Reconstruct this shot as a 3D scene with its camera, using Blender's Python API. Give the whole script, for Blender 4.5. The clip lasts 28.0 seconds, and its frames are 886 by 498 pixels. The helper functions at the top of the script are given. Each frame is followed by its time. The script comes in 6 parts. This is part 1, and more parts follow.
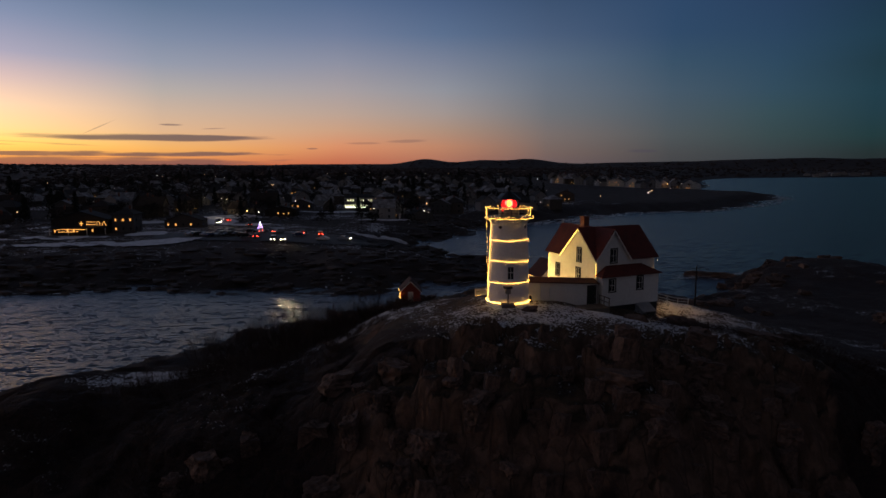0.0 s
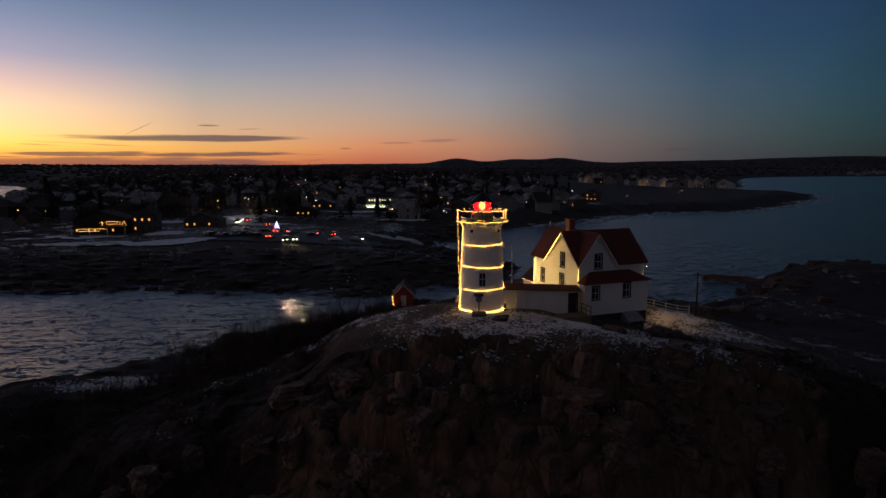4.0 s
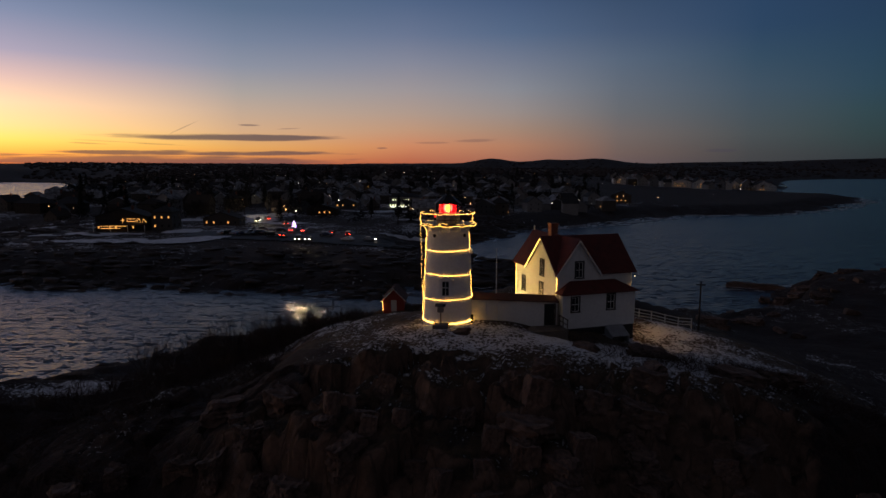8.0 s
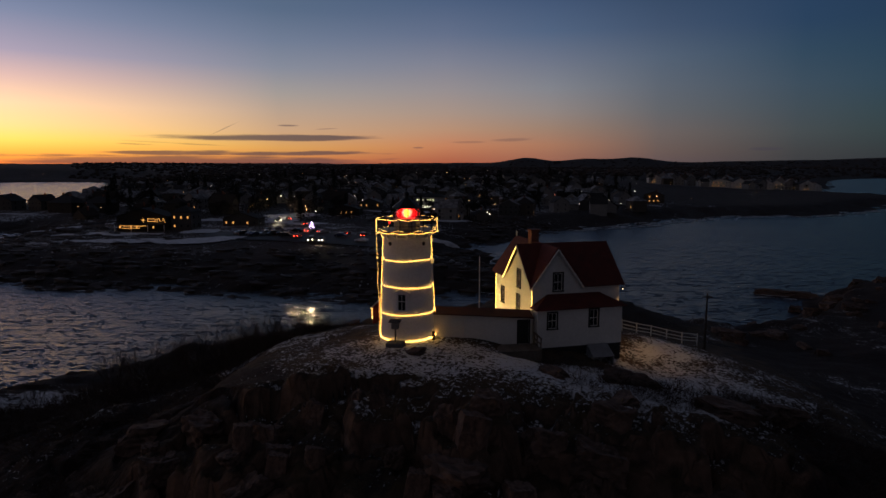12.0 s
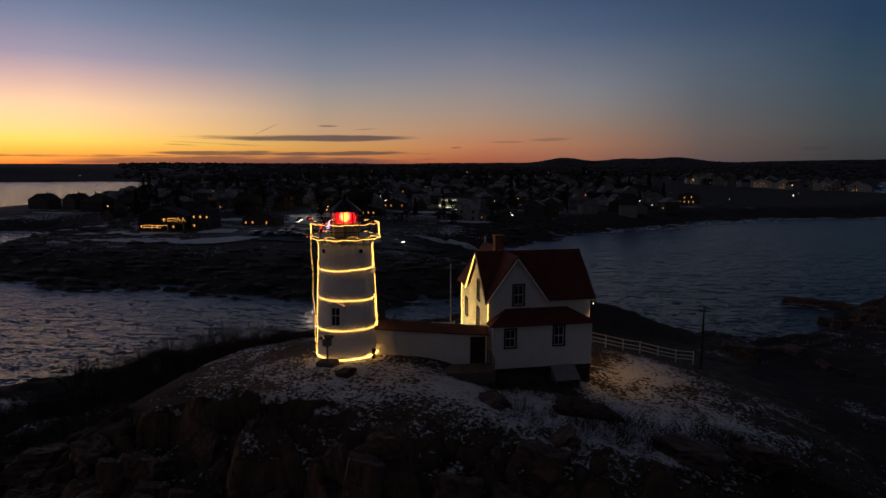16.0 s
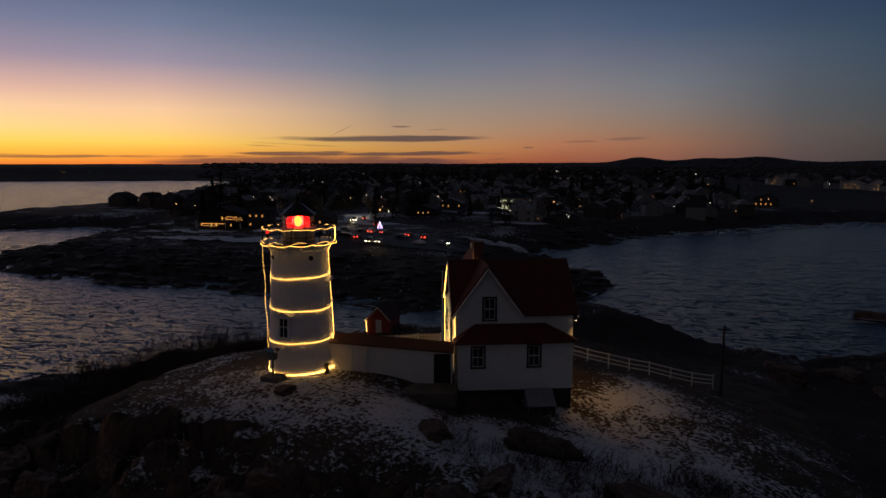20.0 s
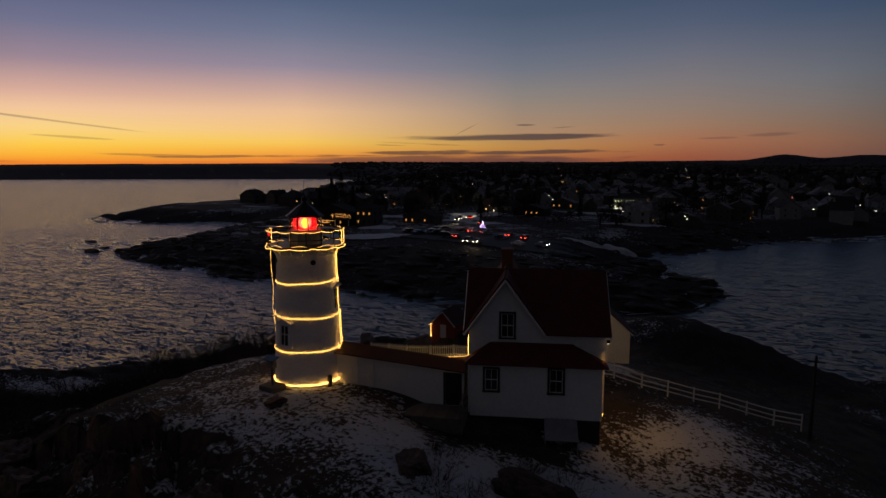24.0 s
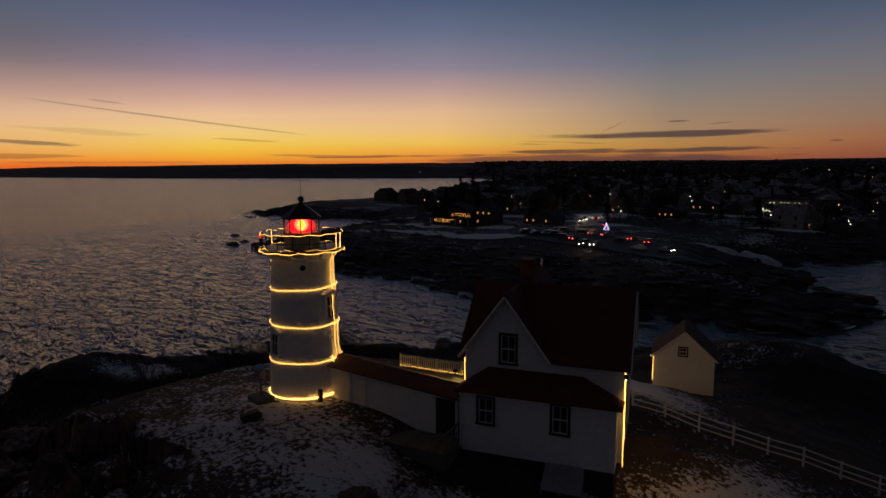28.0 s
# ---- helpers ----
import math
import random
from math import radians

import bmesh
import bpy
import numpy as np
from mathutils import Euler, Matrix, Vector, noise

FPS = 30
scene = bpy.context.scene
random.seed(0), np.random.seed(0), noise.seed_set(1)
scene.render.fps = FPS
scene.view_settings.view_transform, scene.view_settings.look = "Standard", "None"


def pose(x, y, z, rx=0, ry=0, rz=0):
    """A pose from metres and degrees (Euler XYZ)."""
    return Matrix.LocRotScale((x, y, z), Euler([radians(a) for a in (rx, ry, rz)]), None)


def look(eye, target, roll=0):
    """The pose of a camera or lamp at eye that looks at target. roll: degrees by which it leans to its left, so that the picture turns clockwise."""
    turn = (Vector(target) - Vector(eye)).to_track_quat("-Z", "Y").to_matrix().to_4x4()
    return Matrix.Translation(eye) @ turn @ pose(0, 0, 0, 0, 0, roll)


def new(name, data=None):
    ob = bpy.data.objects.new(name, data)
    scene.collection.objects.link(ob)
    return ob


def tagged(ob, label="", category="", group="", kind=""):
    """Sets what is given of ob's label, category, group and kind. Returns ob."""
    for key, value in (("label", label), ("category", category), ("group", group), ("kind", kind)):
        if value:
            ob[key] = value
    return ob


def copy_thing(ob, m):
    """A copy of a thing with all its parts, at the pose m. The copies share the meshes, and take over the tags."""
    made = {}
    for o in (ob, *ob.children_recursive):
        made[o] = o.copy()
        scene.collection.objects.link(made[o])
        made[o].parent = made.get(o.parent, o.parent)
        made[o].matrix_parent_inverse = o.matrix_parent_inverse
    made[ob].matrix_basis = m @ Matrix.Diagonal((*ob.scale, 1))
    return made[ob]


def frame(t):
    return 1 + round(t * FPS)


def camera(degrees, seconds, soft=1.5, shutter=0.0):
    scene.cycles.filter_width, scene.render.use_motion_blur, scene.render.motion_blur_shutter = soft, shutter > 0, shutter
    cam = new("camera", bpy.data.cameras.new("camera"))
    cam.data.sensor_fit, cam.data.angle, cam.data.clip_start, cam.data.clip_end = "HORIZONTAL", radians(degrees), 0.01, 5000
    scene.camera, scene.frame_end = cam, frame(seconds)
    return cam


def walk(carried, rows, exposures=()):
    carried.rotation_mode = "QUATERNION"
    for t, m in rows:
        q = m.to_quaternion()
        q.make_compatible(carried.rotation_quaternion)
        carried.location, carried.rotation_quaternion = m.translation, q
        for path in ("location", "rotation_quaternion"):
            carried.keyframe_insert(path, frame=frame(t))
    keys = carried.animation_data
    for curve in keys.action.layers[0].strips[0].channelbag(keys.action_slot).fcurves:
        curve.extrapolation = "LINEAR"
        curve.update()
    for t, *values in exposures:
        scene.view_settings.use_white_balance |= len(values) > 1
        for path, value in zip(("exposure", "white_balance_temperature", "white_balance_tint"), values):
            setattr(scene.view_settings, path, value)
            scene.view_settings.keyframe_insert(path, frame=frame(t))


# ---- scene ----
cam = camera(72.0, 28.0)
PATH = [
    (0, (1.002, 0.827, 30.238), (0.99, 2.809, 29.978), -0.1),
    (1, (2.365, 1.483, 30.3), (2.325, 3.465, 30.038), -0.2),
    (2, (3.881, 2.201, 30.298), (3.816, 4.183, 30.036), -0.1),
    (3, (5.539, 3.185, 30.352), (5.449, 5.165, 30.09), -0.2),
    (6, (10.679, 6.802, 30.314), (10.508, 8.778, 30.052), -0.0),
    (7, (12.201, 8.201, 30.272), (12.001, 10.174, 30.01), 0.1),
    (8, (13.711, 9.624, 30.245), (13.482, 11.594, 29.983), 0.1),
    (9, (15.152, 11.164, 30.323), (14.895, 13.13, 30.059), -0.0),
    (10, (16.639, 12.804, 30.318), (16.352, 14.766, 30.055), -0.0),
    (11, (18.085, 14.417, 30.332), (17.769, 16.374, 30.067), -0.0),
    (12, (19.443, 16.182, 30.346), (19.099, 18.135, 30.082), -0.0),
    (15, (23.915, 21.374, 30.272), (23.482, 23.309, 30.008), 0.0),
    (16, (25.53, 22.956, 30.276), (25.067, 24.884, 30.012), 0.0),
    (17, (27.223, 24.59, 30.268), (26.728, 26.51, 30.004), -0.0),
    (18, (28.908, 26.075, 30.3), (28.373, 27.984, 30.035), -0.0),
    (19, (30.473, 27.769, 30.293), (29.875, 29.66, 30.028), -0.0),
    (20, (31.834, 29.321, 30.291), (31.151, 31.182, 30.027), -0.0),
    (23, (35.36, 34.507, 30.271), (34.414, 36.249, 30.004), 0.0),
    (24, (36.525, 36.277, 30.278), (35.487, 37.965, 30.01), -0.1),
    (25, (37.558, 38.332, 30.24), (36.428, 39.961, 29.971), -0.1),
    (26, (38.593, 40.556, 30.203), (37.37, 42.115, 29.933), -0.1),
    (27, (39.527, 42.843, 30.184), (38.215, 44.328, 29.914), -0.2),
    (28, (40.413, 45.231, 30.162), (39.017, 46.637, 29.893), -0.3),
]
EXPOSURE = [(0, 0.34), (8, 0.15), (12, 0.0), (17, -0.2), (20, -0.36), (23, -0.54), (25, -0.62), (28, -0.72)]
walk(cam, [(t, look(eye, target, roll)) for t, eye, target, roll in PATH], EXPOSURE)

# ---- world: dusk sky ----
def srgb(r, g, b, a=1.0):
    f = lambda c: c / 12.92 if c <= 0.04045 else ((c + 0.055) / 1.055) ** 2.4
    return (f(r / 255), f(g / 255), f(b / 255), a)


# bearing left of the first view, strength, and colours by height over the horizon in degrees
SKY_COLUMNS = [
    (-34.4, 1.00, [(0.3, (32, 39, 42)), (1.2, (32, 42, 43)), (2.5, (30, 51, 54)), (4.2, (30, 53, 62)), (5.8, (30, 55, 66)), (7.9, (29, 51, 62)), (9.9, (29, 53, 68)), (12.3, (27, 48, 66))]),
    (-27.6, 1.00, [(0.3, (46, 50, 55)), (1.3, (49, 57, 60)), (2.7, (49, 64, 67)), (4.5, (48, 68, 75)), (6.3, (45, 68, 83)), (8.5, (41, 65, 85)), (10.6, (38, 61, 85)), (13.1, (36, 57, 83))]),
    (-19.8, 1.00, [(0.3, (61, 61, 64)), (1.4, (66, 67, 69)), (2.9, (70, 76, 79)), (4.8, (66, 78, 87)), (6.7, (61, 78, 93)), (9.0, (51, 73, 93)), (11.3, (43, 66, 93)), (13.9, (41, 64, 93))]),
    (-9.2, 1.00, [(0.4, (98, 81, 82)), (1.5, (107, 90, 85)), (3.0, (109, 98, 95)), (5.0, (99, 101, 106)), (7.0, (93, 101, 113)), (9.4, (83, 97, 116)), (11.8, (66, 83, 109)), (14.5, (54, 73, 100))]),
    (0.3, 1.00, [(0.4, (151, 98, 82)), (2.0, (169, 119, 93)), (3.6, (156, 129, 112)), (5.1, (145, 134, 130)), (7.1, (130, 132, 140)), (9.6, (108, 116, 135)), (11.9, (82, 100, 128)), (14.7, (66, 85, 116))]),
    (9.7, 1.00, [(0.4, (171, 93, 69)), (2.0, (196, 129, 93)), (3.5, (184, 144, 117)), (5.0, (169, 147, 134)), (7.0, (151, 143, 145)), (9.4, (127, 130, 146)), (11.8, (100, 112, 138)), (14.5, (78, 96, 126))]),
    (24.8, 1.00, [(0.3, (193, 104, 66)), (0.9, (214, 135, 77)), (1.8, (221, 162, 90)), (3.2, (205, 165, 128)), (4.9, (187, 162, 142)), (6.5, (165, 156, 151)), (8.7, (135, 140, 155)), (10.9, (113, 125, 148)), (13.5, (89, 107, 133))]),
    (44.8, 1.39, [(0.2, (226, 110, 51)), (1.3, (252, 172, 68)), (2.2, (255, 205, 94)), (3.3, (252, 203, 133)), (4.9, (242, 197, 154)), (6.9, (202, 167, 158)), (8.8, (152, 141, 158)), (11.7, (112, 120, 145)), (14.5, (84, 99, 129))]),
    (64.8, 1.46, [(0.1, (240, 112, 45)), (0.9, (255, 178, 53)), (1.9, (255, 208, 80)), (3.1, (253, 214, 135)), (4.6, (246, 201, 158)), (6.0, (218, 173, 157)), (8.3, (158, 136, 150)), (11.0, (114, 115, 143)), (13.7, (92, 98, 129))]),
    (78.7, 1.40, [(0.1, (247, 106, 40)), (0.8, (255, 163, 63)), (1.7, (251, 190, 109)), (3.0, (251, 201, 136)), (4.2, (241, 195, 157)), (6.1, (196, 159, 146)), (8.2, (139, 124, 128)), (9.8, (114, 109, 121)), (12.2, (95, 103, 122))]),
]
world = bpy.data.worlds.new("dusk_sky")
scene.world = world
world.use_nodes = True


def make_sky(nt):
    nt.nodes.clear()
    N, L = nt.nodes.new, nt.links.new

    def math_(op, a, b=None, c=None):
        n = N("ShaderNodeMath")
        n.operation = op
        for i, v in enumerate((a, b, c)):
            if v is None:
                continue
            if isinstance(v, (int, float)):
                n.inputs[i].default_value = v
            else:
                L(v, n.inputs[i])
        return n.outputs[0]

    def ramp(fac, stops):
        n = N("ShaderNodeValToRGB")
        el = n.color_ramp.elements
        el[0].position, el[0].color = stops[0]
        el[1].position, el[1].color = stops[-1]
        for p, c in stops[1:-1]:
            e = el.new(p)
            e.color = c
        L(fac, n.inputs[0])
        return n.outputs[0]

    def mix(f, a, b):
        n = N("ShaderNodeMix")
        n.data_type = "RGBA"
        L(f, n.inputs[0])
        L(a, n.inputs[6])
        L(b, n.inputs[7])
        return n.outputs[2]

    def turn(v, a0, a1):
        n = N("ShaderNodeMapRange")
        L(v, n.inputs[0])
        n.inputs[1].default_value, n.inputs[2].default_value = radians(a0), radians(a1)
        return n.outputs[0]

    tc = N("ShaderNodeTexCoord")
    sep = N("ShaderNodeSeparateXYZ")
    L(tc.outputs["Generated"], sep.inputs[0])
    x, y, z = sep.outputs
    flat = math_("MAXIMUM", math_("SQRT", math_("ADD", math_("MULTIPLY", x, x), math_("MULTIPLY", y, y))), 0.001)
    el = math_("ARCTAN2", z, flat)                       # height over the horizon
    az = math_("ARCTAN2", math_("MULTIPLY", x, -1.0), y)  # left of the first view is positive
    h = math_("DIVIDE", el, 1.5708)
    lit = lambda k, stops: [(e / 90, tuple(k * c for c in srgb(*rgb)[:3]) + (1,)) for e, rgb in stops]

    def column(k, stops):
        """One bearing of the sky; over the last stop it fades to the dark blue overhead."""
        r, g, b = stops[-1][1]
        return ramp(h, lit(k, stops + [(25.0, (r * 0.72, g * 0.78, b * 0.82)), (50.0, (56, 55, 64)), (90.0, (42, 40, 47))]))

    away = column(1.0, [(0.2, (56, 46, 46)), (2.0, (66, 55, 57)), (5.0, (70, 63, 68)), (9.0, (65, 62, 68)), (15.0, (56, 56, 63))])
    col, last = away, -110.0
    for a1, k, stops in SKY_COLUMNS:
        col = mix(turn(az, last, a1), col, column(k, stops))
        last = a1
    col = mix(turn(az, last, 150.0), col, away)

    # thin bars of cloud and an old vapour trail
    comb = N("ShaderNodeCombineXYZ")
    L(math_("MULTIPLY", az, 9.0), comb.inputs[0])
    L(math_("MULTIPLY", el, 95.0), comb.inputs[1])
    noi = N("ShaderNodeTexNoise")
    noi.inputs["Scale"].default_value, noi.inputs["Detail"].default_value = 1.0, 5.0
    L(comb.outputs[0], noi.inputs[0])
    wob = math_("SUBTRACT", noi.outputs[0], 0.5)
    total = None
    for a0, e0, sa, se, lean, dens, rag in ((26.0, 2.66, 10.6, 0.34, -0.006, 1.0, 0.9), (27.0, 1.3, 14.5, 0.24, -0.006, 0.95, 1.5), (31, 0.6, 17.0, 0.5, 0.0, 0.85, 1.0), (31, 0.98, 4.0, 0.1, 0.01, 0.5, 1.0), (3.5, 2.55, 2.4, 0.2, -0.05, 0.4, 1.4), (7.5, 2.35, 2.0, 0.12, 0.0, 0.35, 1.4), (-17.6, 1.55, 1.6, 0.18, 0.0, 0.5, 1.0),
                                            (24.0, 3.75, 1.1, 0.1, 0.0, 0.7, 1.0), (20.6, 3.5, 1.3, 0.06, -0.05, 0.5, 1.0), (29.4, 3.4, 1.6, 0.05, -0.5, 0.5, 0.5), (12.3, 1.85, 0.6, 0.09, 0.0, 0.6, 1.0), (34, 2.1, 5.0, 0.1, 0.04, 0.5, 1.4), (68.0, 4.1, 13.0, 0.1, 0.114, 0.5, 0.4), (73, 5.3, 1.6, 0.08, 0.1, 0.4, 1.0),
                                            (80, 2.05, 6.0, 0.2, 0.06, 0.75, 1.2), (80, 0.95, 5.0, 0.2, 0.0, 0.5, 1.5), (63, 2.4, 3.5, 0.1, 0.05, 0.4, 1.0), (46, 0.95, 11.0, 0.16, -0.01, 0.75, 1.6), (56, 1.0, 5.0, 0.1, 0.02, 0.5, 1.5), (36, 1.95, 2.0, 0.08, 0.03, 0.5, 1.4), (72, 0.45, 8.0, 0.1, 0.0, 0.4, 1.5), (76, 3.0, 6.0, 0.25, 0.05, 0.2, 1.5)):
        da = math_("SUBTRACT", az, radians(a0))
        de = math_("SUBTRACT", math_("SUBTRACT", el, radians(e0)), math_("MULTIPLY", da, lean))
        r = math_("ADD", math_("POWER", math_("ABSOLUTE", math_("DIVIDE", da, radians(sa))), 2.0), math_("POWER", math_("ABSOLUTE", math_("DIVIDE", de, radians(se))), 2.0))
        m = math_("ADD", math_("SUBTRACT", 1.0, r), math_("MULTIPLY", wob, 2.4 * rag))
        sm = N("ShaderNodeMapRange")
        sm.interpolation_type = "SMOOTHSTEP"
        L(m, sm.inputs[0])
        sm.inputs[1].default_value, sm.inputs[2].default_value, sm.inputs[4].default_value = 0.0, 0.8, dens
        total = sm.outputs[0] if total is None else math_("MAXIMUM", total, sm.outputs[0])
    dark = N("ShaderNodeMix")
    dark.data_type = "RGBA"
    L(math_("MULTIPLY", total, 0.92), dark.inputs[0])
    L(col, dark.inputs[6])
    grey = N("ShaderNodeMix")
    grey.data_type = "RGBA"
    grey.inputs[0].default_value = 0.14
    grey.inputs[6].default_value = srgb(66, 61, 74)
    L(col, grey.inputs[7])
    L(grey.outputs[2], dark.inputs[7])
    bg = N("ShaderNodeBackground")
    bg.inputs[1].default_value = 1.0
    L(dark.outputs[2], bg.inputs[0])
    out = N("ShaderNodeOutputWorld")
    L(bg.outputs[0], out.inputs[0])


make_sky(world.node_tree)


# ---- lamps of the place ----
def spot(name, at, aim, watts, colour, size=120, radius=0.15, blend=1.0):
    d = bpy.data.lights.new(name, "SPOT")
    d.energy, d.color, d.spot_size, d.shadow_soft_size, d.spot_blend = watts, colour, radians(size), radius, blend
    ob = new(name, d)
    ob.matrix_world = look(at, aim)
    return ob


WARM = (1.0, 0.56, 0.13)
spot("flood_beam", (9.6, 77.6, 15.3), (15.3, 74.6, 18.6), 2600, (1.0, 0.6, 0.15), 110)
spot("wall_lantern_beam", (26.55, 73.05, 19.3), (28.2, 78.0, 13.0), 330, (1.0, 0.52, 0.15), 160)
# Added beam from the north eave that brightens the boathouse front and the ground.
spot("boathouse_fill_beam", (16.66, 79.85, 18.6), (18.6, 97.0, 12.0), 900, (1.0, 0.56, 0.18), 90)


# ---- materials ----
def mat(name, colour, rough=0.7, metal=0.0, noise_scale=0.0, amount=0.25, bump=0.0, bump_scale=None, second=None, emit=None, power=0.0, transmission=0.0, spread=0.0):
    m = bpy.data.materials.new(name)
    m.use_nodes = True
    nt = m.node_tree
    b = nt.nodes["Principled BSDF"]
    b.inputs["Base Color"].default_value = (*colour[:3], 1)
    b.inputs["Roughness"].default_value, b.inputs["Metallic"].default_value = rough, metal
    if transmission:
        b.inputs["Transmission Weight"].default_value = transmission
    if emit:
        b.inputs["Emission Color"].default_value = (*emit[:3], 1)
        b.inputs["Emission Strength"].default_value = power
    N, L = nt.nodes.new, nt.links.new
    if noise_scale:
        tc = N("ShaderNodeTexCoord")
        n1, n2 = N("ShaderNodeTexNoise"), N("ShaderNodeTexNoise")
        for n, s in ((n1, noise_scale), (n2, noise_scale * 9)):
            n.inputs["Scale"].default_value, n.inputs["Detail"].default_value = s, 6
            L(tc.outputs["Object"], n.inputs["Vector"])
        add = N("ShaderNodeMath")
        add.operation = "ADD"
        L(n1.outputs[0], add.inputs[0])
        L(n2.outputs[0], add.inputs[1])
        mr = N("ShaderNodeMapRange")
        mr.inputs[1].default_value, mr.inputs[2].default_value = 0.7, 1.3
        L(add.outputs[0], mr.inputs[0])
        mx = N("ShaderNodeMix")
        mx.data_type = "RGBA"
        c2 = second if second else tuple(c * (1 - amount) for c in colour[:3])
        mx.inputs[6].default_value, mx.inputs[7].default_value = (*c2[:3], 1), (*colour[:3], 1)
        L(mr.outputs[0], mx.inputs[0])
        col = mx.outputs[2]
        if spread:
            oi, hv = N("ShaderNodeObjectInfo"), N("ShaderNodeHueSaturation")
            v = N("ShaderNodeMapRange")
            v.inputs[3].default_value, v.inputs[4].default_value = 1 - spread, 1 + spread
            L(oi.outputs["Random"], v.inputs[0])
            L(v.outputs[0], hv.inputs["Value"])
            L(col, hv.inputs["Color"])
            col = hv.outputs[0]
        L(col, b.inputs["Base Color"])
        if bump:
            bp = N("ShaderNodeBump")
            bp.inputs["Strength"].default_value, bp.inputs["Distance"].default_value = bump, 0.05
            L(add.outputs[0], bp.inputs["Height"])
            L(bp.outputs[0], b.inputs["Normal"])
    return m


def clapboard(name, colour, pitch=0.11):
    """Painted boards: a saw-tooth relief in z, and dull weathering."""
    m = mat(name, colour, 0.55, noise_scale=0.5, amount=0.16)
    nt = m.node_tree
    N, L = nt.nodes.new, nt.links.new
    tc, sp = N("ShaderNodeTexCoord"), N("ShaderNodeSeparateXYZ")
    L(tc.outputs["Object"], sp.inputs[0])
    d, fr = N("ShaderNodeMath"), N("ShaderNodeMath")
    d.operation, fr.operation = "DIVIDE", "FRACT"
    d.inputs[1].default_value = pitch
    L(sp.outputs[2], d.inputs[0])
    L(d.outputs[0], fr.inputs[0])
    bp = N("ShaderNodeBump")
    bp.inputs["Strength"].default_value, bp.inputs["Distance"].default_value = 0.7, 0.02
    bp.invert = True
    L(fr.outputs[0], bp.inputs["Height"])
    L(bp.outputs[0], nt.nodes["Principled BSDF"].inputs["Normal"])
    return m


def shingles(name, colour, second):
    m = mat(name, colour, 0.85, noise_scale=1.2, second=second)
    nt = m.node_tree
    N, L = nt.nodes.new, nt.links.new
    tc, br = N("ShaderNodeTexCoord"), N("ShaderNodeTexBrick")
    L(tc.outputs["Object"], br.inputs[0])
    br.inputs["Scale"].default_value = 3.0
    bp = N("ShaderNodeBump")
    bp.inputs["Strength"].default_value, bp.inputs["Distance"].default_value = 0.35, 0.02
    L(br.outputs["Fac"], bp.inputs["Height"])
    L(bp.outputs[0], nt.nodes["Principled BSDF"].inputs["Normal"])
    return m


TOWER_WHITE = mat("white_tower_paint", (0.88, 0.88, 0.89), 0.45, noise_scale=0.6, amount=0.2, bump=0.15)
HOUSE_WHITE = clapboard("white_clapboard", (0.78, 0.78, 0.76))
TRIM_WHITE = mat("white_trim", (0.78, 0.77, 0.74), 0.5, noise_scale=2, amount=0.15)
RED_ROOF = shingles("red_shingle", (0.125, 0.017, 0.012), (0.06, 0.011, 0.009))
BLACK_TRIM = mat("dark_green_trim", (0.012, 0.018, 0.016), 0.4, noise_scale=3, amount=0.3)
IRON = mat("black_iron", (0.018, 0.018, 0.02), 0.45, 0.6, noise_scale=4, amount=0.4)
GLASS = mat("window_glass", (0.02, 0.025, 0.03), 0.04)
CLEAR = mat("lantern_glass", (1, 1, 1), 0.02, transmission=1.0)
SKIRT = mat("dark_lattice", (0.02, 0.021, 0.024), 0.7, noise_scale=2, amount=0.4)
BRICK = mat("weathered_brick", (0.23, 0.09, 0.06), 0.85, noise_scale=3, amount=0.4, bump=0.4)
RED_PAINT = clapboard("red_painted_board", (0.3, 0.035, 0.025), 0.14)
GREY_WOOD = mat("weathered_planks", (0.2, 0.17, 0.14), 0.85, noise_scale=2.5, amount=0.4, bump=0.3, spread=0.2)
CONCRETE = mat("dark_concrete", (0.12, 0.12, 0.12), 0.85, noise_scale=2, amount=0.4, bump=0.3)
ROPE_LIGHT = mat("warm_rope_light", (1, 0.8, 0.4), 0.4, emit=(1.0, 0.49, 0.1), power=7.5)
RED_LAMP = mat("red_lamp_core", (1, 0.2, 0.05), 0.3, emit=(1.0, 0.22, 0.02), power=16.0)
RED_LENS_HAZE = mat("red_lens_haze", (0.5, 0.01, 0.01), 0.15, emit=(1.0, 0.006, 0.012), power=1.25)
# Darker version of the red shingle, for the walkway and hut roofs.
DARK_ROOF = shingles("dark_red_shingle", (0.07, 0.02, 0.016), (0.035, 0.014, 0.012))
nt_ = RED_LENS_HAZE.node_tree
_b, _o = nt_.nodes["Principled BSDF"], nt_.nodes["Material Output"]
_t, _m = nt_.nodes.new("ShaderNodeBsdfTransparent"), nt_.nodes.new("ShaderNodeMixShader")
_m.inputs[0].default_value = 0.5
nt_.links.new(_b.outputs[0], _m.inputs[1])
nt_.links.new(_t.outputs[0], _m.inputs[2])
nt_.links.new(_m.outputs[0], _o.inputs[0])
WHITE_METAL = mat("white_metal", (0.7, 0.7, 0.7), 0.35, 0.3, noise_scale=3, amount=0.2)
ROCK = mat("granite", (0.17, 0.108, 0.084), 0.9, noise_scale=0.5, second=(0.03, 0.021, 0.018), bump=0.8, spread=0.25)


